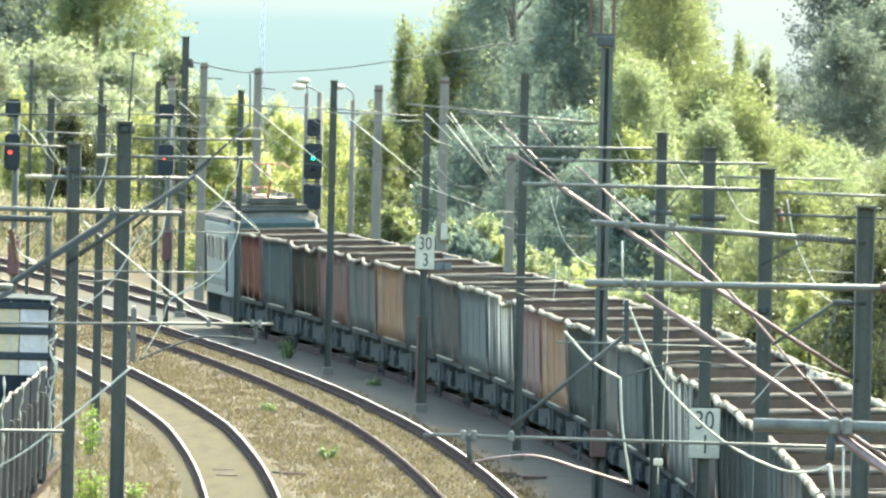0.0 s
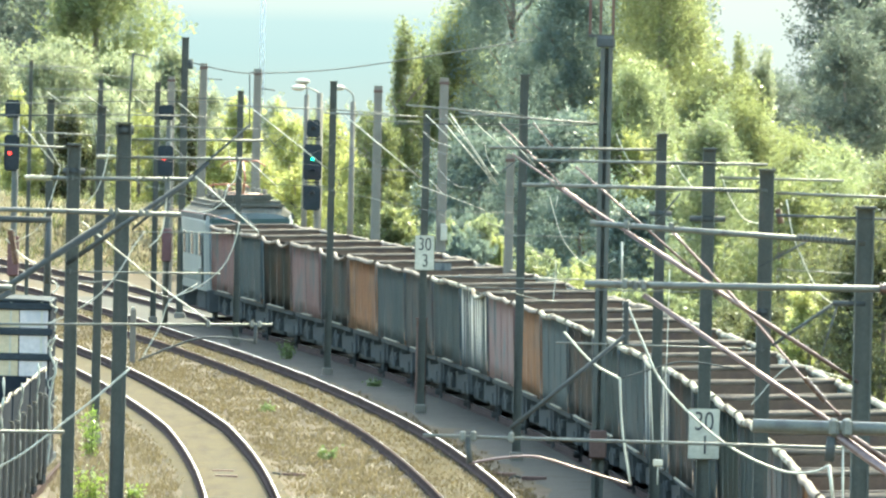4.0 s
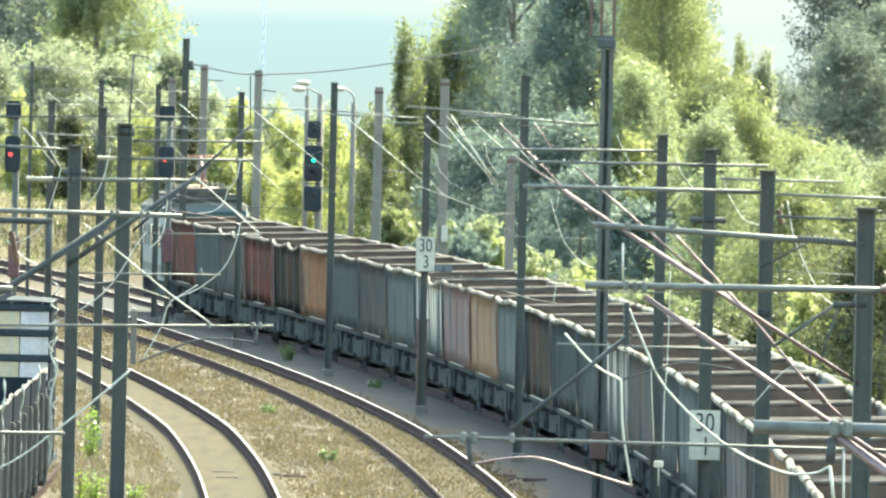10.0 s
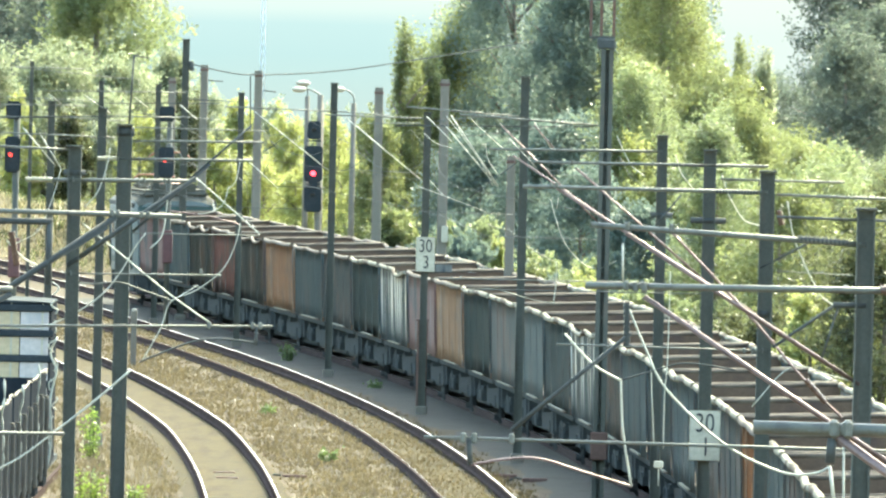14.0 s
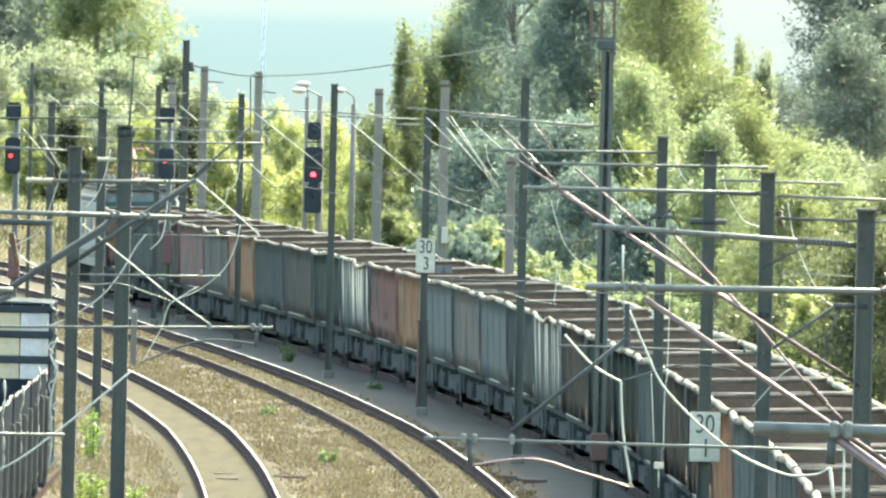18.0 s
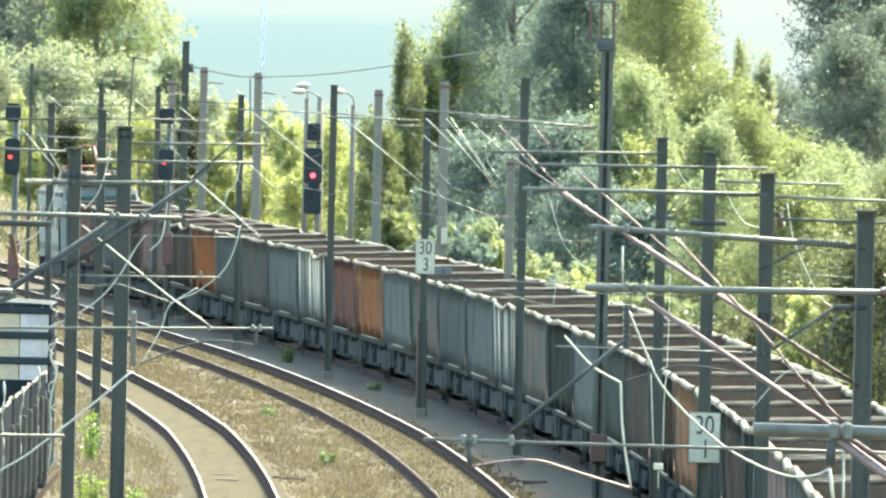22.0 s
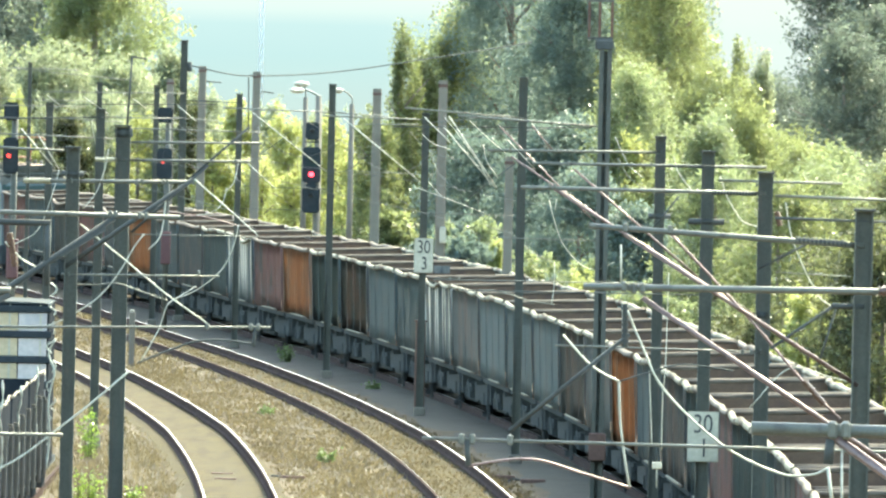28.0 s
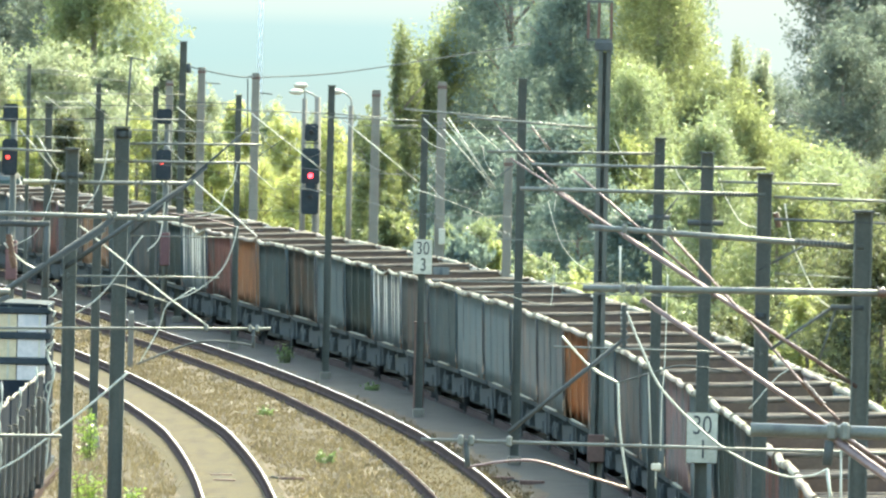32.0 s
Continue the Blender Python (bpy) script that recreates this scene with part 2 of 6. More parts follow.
M_VAN_WHITE = mat("greyish_white_van_panel", (0.62, 0.53, 0.46), (0.74, 0.65, 0.58), 0.6, 0, 10, 0.8, 0.1, (1.5, 1.5, 1.0), (0.42, 0.39, 0.38), (0.5, 0.7))
M_VAN = mat("whitewashed_van_panel", (0.58, 0.43, 0.235), (0.68, 0.53, 0.32), 0.6, 0, 10, 0.9, 0.1, (1.6, 1.6, 1.2), (0.40, 0.29, 0.17), (0.52, 0.72))
M_BROWN = mat("brown_painted_steel", (0.12, 0.072, 0.055), (0.165, 0.102, 0.078), 0.7, 0, 15, 1.5, 0.2, spec=0.15)
M_BARK = mat("grey_brown_bark", (0.13, 0.105, 0.08), (0.20, 0.165, 0.13), 0.9, 0, 8, 1.0, 0.6, (6, 6, 1), (0.08, 0.065, 0.05), (0.5, 0.65))
M_LEAF = {
    "weed": leaf_mat("fresh_green_weed_leaves", (0.10, 0.15, 0.03), (0.17, 0.23, 0.05), (0.36, 0.50, 0.09), 0.45),
    "tuft": leaf_mat("dull_green_weed_leaves", (0.06, 0.09, 0.03), (0.10, 0.14, 0.045), (0.20, 0.28, 0.08), 0.4),
    "mid": leaf_mat("green_leaves", (0.097, 0.117, 0.071), (0.160, 0.184, 0.099), (0.353, 0.408, 0.177), 0.55, gaps=0.30),
    "light": leaf_mat("light_green_leaves", (0.082, 0.100, 0.049), (0.140, 0.158, 0.068), (0.318, 0.349, 0.127), 0.55, gaps=0.30),
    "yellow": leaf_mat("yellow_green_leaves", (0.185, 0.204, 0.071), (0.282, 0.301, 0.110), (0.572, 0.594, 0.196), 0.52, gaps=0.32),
    "olive": leaf_mat("olive_leaves", (0.050, 0.058, 0.031), (0.085, 0.093, 0.047), (0.175, 0.187, 0.070), 0.55, gaps=0.22),
    # summer haze is put into this pale leaf colour
    "pale": leaf_mat("pale_hazed_leaves", (0.143, 0.162, 0.102), (0.208, 0.231, 0.143), (0.399, 0.438, 0.251), 0.58, gaps=0.36),
    "leafy": leaf_mat("deep_green_leaves", (0.106, 0.132, 0.072), (0.173, 0.195, 0.099), (0.380, 0.428, 0.159), 0.55, gaps=0.28),
    # shade and blue-grey haze are put into the next two leaf colours
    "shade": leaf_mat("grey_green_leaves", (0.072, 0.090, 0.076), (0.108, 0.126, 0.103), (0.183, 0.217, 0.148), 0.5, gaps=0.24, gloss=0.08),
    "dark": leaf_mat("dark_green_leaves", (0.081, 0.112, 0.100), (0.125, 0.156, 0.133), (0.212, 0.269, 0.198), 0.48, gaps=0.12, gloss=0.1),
}

# ---- building helpers ----
def part(name, bm, material, parent=None, label=""):
    me = bpy.data.meshes.new(name)
    bm.to_mesh(me)
    bm.free()
    for m in (material if isinstance(material, (list, tuple)) else (material,)):
        me.materials.append(m)
    return link_part(name, me, parent, label)


def link_part(name, me, parent=None, label=""):
    ob = new(name, me)
    ob.parent = parent
    if label:
        ob["label"] = label
    return ob


def from_arrays(name, verts, faces, material):
    me = bpy.data.meshes.new(name)
    n, k = len(faces), faces.shape[1]
    me.vertices.add(len(verts))
    me.vertices.foreach_set("co", np.asarray(verts, dtype=np.float32).ravel())
    me.loops.add(n * k)
    me.loops.foreach_set("vertex_index", np.asarray(faces, dtype=np.int32).ravel())
    me.polygons.add(n)
    me.polygons.foreach_set("loop_start", np.arange(0, n * k, k, dtype=np.int32))
    me.update(calc_edges=True)
    me.materials.append(material)
    return me


def root(name, x, y, z, label, category, group="", kind=""):
    ob = new(name)
    ob.matrix_world = pose(x, y, z)
    ob.empty_display_size = 0.3
    return tagged(ob, label, category, group, kind)


def box(bm, x0, x1, y0, y1, z0, z1, mi=0):
    vs = [bm.verts.new(p) for p in ((x0, y0, z0), (x1, y0, z0), (x1, y1, z0), (x0, y1, z0), (x0, y0, z1), (x1, y0, z1), (x1, y1, z1), (x0, y1, z1))]
    for f in ((3, 2, 1, 0), (4, 5, 6, 7), (0, 1, 5, 4), (1, 2, 6, 5), (2, 3, 7, 6), (3, 0, 4, 7)):
        bm.faces.new([vs[i] for i in f]).material_index = mi


def bevelled(bm, w=0.01, seg=1):
    bmesh.ops.bevel(bm, geom=bm.edges[:], offset=w, segments=seg, affect='EDGES', clamp_overlap=True)
    return bm


def pipe(bm, pts, r, n=8, cap=True):
    """A round tube along points; r may be one radius or one for each point."""
    pts = [Vector(p) for p in pts]
    rings = []
    for i, p in enumerate(pts):
        d = (pts[min(i + 1, len(pts) - 1)] - pts[max(i - 1, 0)]).normalized()
        a = d.cross(Vector((0, 1, 0)) if abs(d.y) < 0.9 else Vector((1, 0, 0))).normalized()
        b = d.cross(a)
        rr = r[i] if isinstance(r, (list, tuple)) else r
        rings.append([bm.verts.new(p + rr * (math.cos(2 * math.pi * k / n) * a + math.sin(2 * math.pi * k / n) * b)) for k in range(n)])
    for u, v in zip(rings, rings[1:]):
        for k in range(n):
            bm.faces.new((u[k], u[(k + 1) % n], v[(k + 1) % n], v[k])).smooth = True
    if cap:
        bm.faces.new(rings[0][::-1])
        bm.faces.new(rings[-1])


def smooth_path(pts, step=5):
    """Catmull-Rom curve through points."""
    pts = [Vector(p) for p in pts]
    if len(pts) < 3:
        return pts
    e = [2 * pts[0] - pts[1]] + pts + [2 * pts[-1] - pts[-2]]
    res = []
    for i in range(1, len(e) - 2):
        a, b, c, d = e[i - 1:i + 3]
        for k in range(step):
            t = k / step
            res.append(0.5 * ((2 * b) + (c - a) * t + (2 * a - 5 * b + 4 * c - d) * t * t + (3 * b - a - 3 * c + d) * t ** 3))
    return res + [pts[-1]]


# ---- plan of the tracks ----
def xb(y):
    """x of the middle track's centre line: straight up to y = 283, then a long left-hand curve that eases beyond y = 600."""
    q = (max(y, 283.0) - 430) / 100
    d = max(0.0, y - 600.0)
    return 0.173 - 3.325 * q - 1.133 * q * q - 0.008 * q ** 3 + 0.0000185 * y * d * d / (d + 12.0)


TRACK_A, TRACK_B, TRACK_C = -4.8, 0.0, 4.39     # offsets of the three curved tracks


def bend(off, y):
    """Tracks A and B drift outwards a little at the near end of the curve."""
    return {TRACK_A: -0.0068, TRACK_B: -0.0034}.get(off, 0.0) * min(max(0.0, 465.0 - y), 110.0)


SIDING_X = -9.55                                # straight siding with parked wagons

# ---- ground, tracks ----
def ground_height(x, y):
    d = x - xb(y)
    z = -0.26
    for off in (TRACK_A, TRACK_B, TRACK_C):
        e = abs(d - off - bend(off, y))
        if e < 1.5:
            z = max(z, -0.215 - 0.045 * max(0.0, (e - 0.8) / 0.7))
    if d < -6.4:
        z = max(-0.62, -0.26 + (d + 6.4) * 0.16)
    if d > 6.6:
        z = max(-0.9, -0.26 - (d - 6.6) * 0.2)
    if y > 930:
        z -= (y - 930) * 0.05      # the land falls away to a lower plain
    return z


def sand_bank(x, y):
    """A dry sandy bank beyond the bend."""
    side = min(1.0, max(0.0, (x + 21.5) / 1.2)) * min(1.0, max(0.0, (-7.6 - x) / 2.6))
    return side * (2.7 + 0.5 * noise.noise(Vector((x * 0.35, 0.0, 3.0)))) * math.exp(-((y - 814.0) / 11.0) ** 4)


def build_ground():
    xs = [-3000, -900, -300, -120, -60, -40, -30] + [-24 + 0.42 * i for i in range(96)] + [17, 20, 26, 36, 60, 120, 300, 900, 3000]
    ys = [-300, -60, 0, 60, 120, 170, 210, 240] + [262 + 1.35 * i for i in range(300)] + [670 + 6 * i for i in range(40)] + [930, 1000, 1200, 1600, 2200, 3000, 4400]
    verts = []
    for y in ys:
        for x in xs:
            z = ground_height(x, y)
            n = noise.noise(Vector((x * 0.8, y * 0.12, 0.0))) * 0.035 + noise.noise(Vector((x * 2.1, y * 0.7, 4.0))) * 0.025
            verts.append((x, y, z + sand_bank(x, y) + (n if 250 < y < 930 and abs(x) < 26 else 0.0)))
    w = len(xs)
    faces = np.array([(j * w + i, j * w + i + 1, (j + 1) * w + i + 1, (j + 1) * w + i) for j in range(len(ys) - 1) for i in range(w - 1)])
    me = from_arrays("ground", verts, faces, M_SAND)
    me.polygons.foreach_set("use_smooth", [True] * len(me.polygons))
    return tagged(new("ground", me), "sandy brown gravel ground between and beside the railway tracks", "ground", kind="structure")


build_ground()


def build_rail(off, side, parent):
    """A flat-bottomed rail swept along its track; the outer rail of the curve lies 5 cm higher."""
    dull = 1 if (off, side) == (TRACK_B, -1) else 0      # this head is rusted over
    prof = ((-0.07, -0.23), (-0.07, -0.175), (-0.014, -0.15), (-0.014, -0.045), (-0.034, -0.035), (-0.034, -0.014), (-0.022, -0.004), (0.007 if dull == 0 else 0.026, -0.001), (0.029, 0.0), (0.034, -0.008), (0.034, -0.035), (0.014, -0.045), (0.014, -0.15), (0.07, -0.175), (0.07, -0.23))
    bm = bmesh.new()
    rows = []
    y = 60.0
    while y < 900:
        z = 0.05 if side > 0 else 0.0
        wob = 0.006 * noise.noise(Vector((y * 0.11, off, side)))
        rows.append([bm.verts.new((xb(y) + off + bend(off, y) + side * 0.753 + wob + px, y, z + pz)) for px, pz in prof])
        y += 4.0 if y > 335 else 15.0
    for a, b in zip(rows, rows[1:]):
        for k in range(len(prof) - 1):
            f = bm.faces.new((a[k], a[k + 1], b[k + 1], b[k]))
            f.material_index = 1 if 7 <= k <= 8 else 0
    return part("rail", bm, (M_RAIL, M_HEAD), parent, "rusty steel rail with a bright worn head")


track_a = None
for off, words in ((TRACK_A, "curved railway track with rusty rails in sandy ballast"), (TRACK_B, "curved railway track with bright rail heads in gravel ballast"), (TRACK_C, "curved railway track under the moving goods train")):
    tr = root("railway_track", 0, 0, 0, words, "railway track", "curved main tracks")
    track_a = tr if off == TRACK_A else track_a
    build_rail(off, -1, tr)
    build_rail(off, 1, tr)
def track_bed(off, half, seed, material, words):
    """Packed sand about the rails, with a ragged edge."""
    bm = bmesh.new()
    rows = []
    y = 262.0
    while y < 700:
        row = []
        for k in range(9):
            e = -1 + k / 4
            wob = 0.12 * noise.noise(Vector((y * 0.22, e * 3, seed))) if abs(e) == 1 else 0.0
            x = xb(y) + off + bend(off, y) + half * e + wob
            row.append(bm.verts.new((x, y, ground_height(x, y) + (0.03 if abs(e) < 1 else -0.06) + 0.02 * noise.noise(Vector((x, y * 0.2, 2.0))))))
        rows.append(row)
        y += 2.0
    for a, b in zip(rows, rows[1:]):
        for k in range(8):
            bm.faces.new((a[k], a[k + 1], b[k + 1], b[k])).smooth = True
    ob = part("track_bed", bm, material)
    tagged(ob, words, "track bed", kind="structure")


track_bed(TRACK_A, 1.42, 1.0, M_BED, "smooth packed sand between the rails of the curved track")
track_bed(TRACK_B, 0.70, 2.0, M_BED, "smooth packed sand between the rails of the curved track")
# this wide grey bed stands in for the train's shade beside the track
track_bed(TRACK_C, 3.0, 3.0, M_SHADE_BALLAST, "grey ballast beneath the goods train, with its shade put into the colour")
siding = root("siding_track", 0, 0, 0, "straight siding track with rusty rails under parked wagons", "railway track")
for side in (-1, 1):
    bm = bmesh.new()
    box(bm, SIDING_X + side * 0.753 - 0.035, SIDING_X + side * 0.753 + 0.035, 150, 520, -0.66, -0.45)
    part("rail", bm, M_RAIL, siding)


def stones(count, seed):
    rng = np.random.default_rng(seed)
    y = 335 + 300 * rng.random(count) ** 1.5
    d = rng.uniform(-6.6, 7.0, count)
    near_rail = np.zeros(count, bool)
    for off in (TRACK_A, TRACK_B, TRACK_C):
        e = np.abs(d - off - np.array([bend(off, b) for b in y]))
        near_rail |= (np.abs(e - 0.753) < 0.12)
        near_rail |= (e < {TRACK_A: 1.25, TRACK_B: 0.7, TRACK_C: 2.9}[off]) & (rng.random(count) < {TRACK_A: 0.93, TRACK_B: 0.7, TRACK_C: 0.9}[off])
    y, d = y[~near_rail], d[~near_rail]
    n = len(y)
    c = np.array([(xb(b) + a, b, ground_height(xb(b) + a, b)) for a, b in zip(d, y)])
    r = rng.uniform(0.018, 0.046, (n, 1, 1)) * rng.uniform(0.6, 1.25, (n, 6, 1))
    base = np.array([(1, 0, 0), (-1, 0, 0), (0, 1, 0), (0, -1, 0), (0, 0, 0.5), (0, 0, -0.5)], float)
    ang = rng.uniform(0, 6.28, n)
    rot = np.zeros((n, 3, 3))
    rot[:, 0, 0], rot[:, 0, 1], rot[:, 1, 0], rot[:, 1, 1], rot[:, 2, 2] = np.cos(ang), -np.sin(ang), np.sin(ang), np.cos(ang), 1
    v = np.einsum('nij,kj->nki', rot, base) * r + c[:, None, :]
    f = np.array([(0, 2, 4), (2, 1, 4), (1, 3, 4), (3, 0, 4), (2, 0, 5), (1, 2, 5), (3, 1, 5), (0, 3, 5)])
    faces = (f[None] + 6 * np.arange(n)[:, None, None]).reshape(-1, 3)
    return from_arrays("ballast_stones", v.reshape(-1, 3), faces, M_STONE)


tagged(new("ballast_stones", stones(60000, 3)), "loose grey-brown ballast stones between the tracks", "gravel", kind="stuff")


def blades(name, spots, material, seed, per=7, height=0.14, spread=0.12, width=0.012):
    """Tufts of narrow leaning blades at (x, y, z) spots."""
    rng = np.random.default_rng(seed)
    spots = np.repeat(np.asarray(spots, float), per, axis=0)
    n = len(spots)
    foot = spots + np.c_[rng.normal(0, spread, (n, 2)), np.zeros(n)]
    lean = rng.normal(0, 0.5, (n, 2)) * height
    h = height * rng.uniform(0.5, 1.3, n)
    tip = foot + np.c_[lean, h]
    mid = foot + np.c_[lean * 0.35, h * 0.6]
    a = rng.uniform(0, 6.28, n)
    w = np.c_[np.cos(a), np.sin(a), np.zeros(n)] * width
    v = np.stack((foot - w, foot + w, mid + w * 0.8, mid - w * 0.8, tip), axis=1).reshape(-1, 3)
    k = 5 * np.arange(n)[:, None]
    faces = np.concatenate((k + np.array([[0, 1, 2]]), k + np.array([[0, 2, 3]]), k + np.array([[3, 2, 4]])))
    return from_arrays(name, v, faces, material)


def verge_spots(count, lo, hi, seed):
    rng = np.random.default_rng(seed)
    y = 330 + 330 * rng.random(count) ** 1.4
    d = rng.uniform(lo, hi, count)
    return [(xb(b) + a, b, ground_height(xb(b) + a, b) - 0.01) for a, b in zip(d, y) if min(abs(abs(a - o - bend(o, b)) - 0.753) for o in (TRACK_A, TRACK_B, TRACK_C)) > 0.15 and abs(a - TRACK_A - bend(TRACK_A, b)) > 1.25]


tagged(new("dry_grass", blades("dry_grass", verge_spots(15000, -6.6, 1.4, 5), M_DRY, 6, 5, 0.10, 0.16, 0.02)), "short straw-coloured dry grass among the ballast", "grass", kind="stuff")
def bank_spots(count, seed):
    rng = np.random.default_rng(seed)
    y = rng.uniform(330, 660, count)
    d = rng.uniform(6.9, 9.2, count)
    return [(xb(b) + a, b, ground_height(xb(b) + a, b) - 0.01) for a, b in zip(d, y)]


# weeds added behind the train so that the gaps below it look dark
tagged(new("bank_weeds", blades("bank_weeds", bank_spots(5200, 17), M_LEAF["dark"], 18, 9, 1.0, 0.22, 0.035)), "tall dark green weeds, added to darken the gaps under the train", "weeds", kind="stuff")
tagged(new("verge_grass", blades("verge_grass", verge_spots(2600, -9.0, -6.4, 7), M_DRY, 8, 8, 0.20, 0.18)), "tall dry grass on the verge beside the tracks", "grass", kind="stuff")


def weed(x, y, h, w, tint, words, seed):
    """A leafy weed: a few stems, each with its leaves."""
    rng = random.Random(seed)
    z = ground_height(x, y)
    r = root("weed_plant", x, y, z - 0.02, words, "weed", "weeds in the ballast")
    bm = bmesh.new()
    lv = bmesh.new()
    for k in range(max(6, int(26 * w))):
        a, e = rng.uniform(0, 6.28), rng.uniform(0.1, 1.0)
        tip = Vector((math.cos(a) * w * 0.5 * e, math.sin(a) * w * 0.5 * e, h * rng.uniform(0.55, 1.0)))
        foot_at = Vector((tip.x * 0.5, tip.y * 0.5, 0))
        pipe(bm, (foot_at, foot_at.lerp(tip, 0.5), tip), 0.006, 4)
        for i in range(16):
            c = foot_at.lerp(tip, rng.uniform(0.08, 1.0)) + Vector((rng.gauss(0, 0.06), rng.gauss(0, 0.06), rng.gauss(0, 0.05)))
            u = Vector((rng.gauss(0, 1), rng.gauss(0, 1), rng.gauss(0, 0.6))).normalized() * rng.uniform(0.03, 0.07)
            v = u.cross(Vector((rng.gauss(0, 1), rng.gauss(0, 1), rng.gauss(0, 1)))).normalized() * 0.028
            lv.faces.new([lv.verts.new(c + q) for q in (-u, v, u, -v)])
    part("stem", bm, M_LEAF["olive"], r)
    part("leaves", lv, M_LEAF[tint], r)


for x, y, h, w, tint, words in ((-8.2, 449, 1.25, 0.75, "weed", "bright green leafy weed growing on the verge"), (-7.4, 402, 1.1, 1.0, "weed", "bright green leafy weed growing on the verge"), (-6.5, 405, 0.45, 0.5, "weed", "low green weed beside the track"),
                             (-2.58, 442, 0.32, 0.45, "tuft", "small green weed tuft in the ballast"), (-4.5, 496, 0.22, 0.45, "tuft", "small green weed tuft in the ballast"), (-4.6, 575, 0.6, 0.6, "tuft", "dark green weed growing in the train's shade"),
                             (-1.85, 534, 0.2, 0.5, "tuft", "low faded weed at the ballast edge")):
    weed(x, y, h, w, tint, words, int(y))


def rail_clip(x, y, words):
    r = root("track_box", x, y, ground_height(x, y), words, "track box", "trackside boxes")
    bm = bmesh.new()
    box(bm, -0.28, 0.28, -0.12, 0.12, -0.05, 0.09)
    part("housing", bevelled(bm, 0.02), M_BROWN, r)
    bm = bmesh.new()
    pipe(bm, ((-0.3, 0, 0.06), (-0.45, 0, 0.09), (-0.6, 0, 0.0)), 0.025, 6)
    part("rod", bm, M_DARK, r)


def bare_sleeper(y, parent):
    bm = bmesh.new()
    x = xb(y) + TRACK_A + bend(TRACK_A, y)
    z = ground_height(x, y) + 0.035
    box(bm, x - 0.3, x + 0.2, y - 0.14, y + 0.14, z - 0.15, z + 0.02)
    part("sleeper", bevelled(bm, 0.015), M_BROWN, parent, "weathered sleeper showing through the sand")


bare_sleeper(421.0, track_a)
bare_sleeper(426.0, track_a)
rail_clip(xb(425) - 3.55, 425, "small rusty brown box beside the rail")
rail_clip(xb(430) + 1.35, 430, "small rusty brown box beside the rail")
rail_clip(xb(428) + 1.95, 427, "small rusty brown box with a rod in the gravel")


# ---- overhead line ----
def tube(m, name, a, b, r, material, dy=0.0):
    bm = bmesh.new()
    pipe(bm, ((a[0], dy, a[1]), (b[0], dy, b[1])), 0.86 * r, 10)
    return part(name, bm, material, m)


def cord(m, name, pts, r, material, dy=0.0):
    bm = bmesh.new()
    pipe(bm, smooth_path([(x, dy, z) for x, z in pts]), 0.8 * r, 6)
    return part(name, bm, material, m)


def clamp(m, at, r):
    bm = bmesh.new()
    box(bm, at[0] - r * 0.55, at[0] + r * 0.55, -r, r, at[1] - r, at[1] + r)
    return part("clamp", bevelled(bm, r * 0.3), M_GALV, m)


def insulator(m, a, b, r, material):
    """A stick insulator: a core with sheds along it."""
    bm = bmesh.new()
    a, b = Vector((a[0], 0, a[1])), Vector((b[0], 0, b[1]))
    n = max(4, int((b - a).length / 0.045))
    pts, rad = [], []
    for i in range(n + 1):
        for t, q in ((i / n, r), (min((i + 0.35) / n, 1), r * 0.55)):
            pts.append(a.lerp(b, t + 1e-4 * len(pts)))
            rad.append(q)
    pipe(bm, pts, rad, 10)
    return part("insulator", bm, material, m)


def foot(m, w):
    bm = bmesh.new()
    box(bm, -w * 1.6, w * 1.6, -w * 1.6, w * 1.6, -0.9, -0.02)
    part("foundation", bevelled(bm, 0.03), M_CONC, m, "weathered concrete foundation block")


def steel_mast(x, y, top, w, label="dark painted steel catenary mast with bracket tubes"):
    """A broad-flanged steel mast; its tubes are parts of it, with x and z from its axis."""
    m = root("catenary_mast", x, y, 0, label, "catenary mast", "catenary masts along the tracks")
    h = w / 2
    bm = bmesh.new()
    box(bm, -h, -h + 0.02, -h, h, -0.95, top)
    part("flange", bm, M_STEEL, m)
    bm = bmesh.new()
    box(bm, h - 0.02, h, -h, h, -0.95, top)
    part("flange", bm, M_STEEL, m)
    bm = bmesh.new()
    box(bm, -h + 0.02, h - 0.02, -0.012, 0.012, -0.95, top - 0.004)
    part("web", bm, M_STEEL, m)
    bm = bmesh.new()
    box(bm, -h - 0.02, h + 0.02, -h - 0.02, h + 0.02, top, top + 0.03)
    part("cap_plate", bevelled(bm, 0.008), M_DARK, m)
    foot(m, h)
    return m


def concrete_mast(x, y, top, w, label="weathered grey concrete mast behind the train"):
    m = root("concrete_mast", x, y, 0, label, "concrete mast", "concrete masts behind the train")
    bm = bmesh.new()
    n = 9
    rings = []
    for i in range(n + 1):
        z = -0.95 + (top + 0.95) * i / n
        h = w * (0.62 - 0.17 * i / n)
        rings.append([bm.verts.new((sx * h, sy * h, z)) for sx, sy in ((-1, -0.8), (-0.8, -1), (0.8, -1), (1, -0.8), (1, 0.8), (0.8, 1), (-0.8, 1), (-1, 0.8))])
    for a, b in zip(rings, rings[1:]):
        for k in range(8):
            bm.faces.new((a[k], a[(k + 1) % 8], b[(k + 1) % 8], b[k]))
    bm.faces.new(rings[-1])
    part("shaft", bm, M_CONC, m)
    bm = bmesh.new()
    box(bm, -w * 0.5, w * 0.5, -w * 0.5, w * 0.5, top - 0.22, top - 0.12)
    part("collar", bevelled(bm, 0.02), M_BROWN, m)
    return m


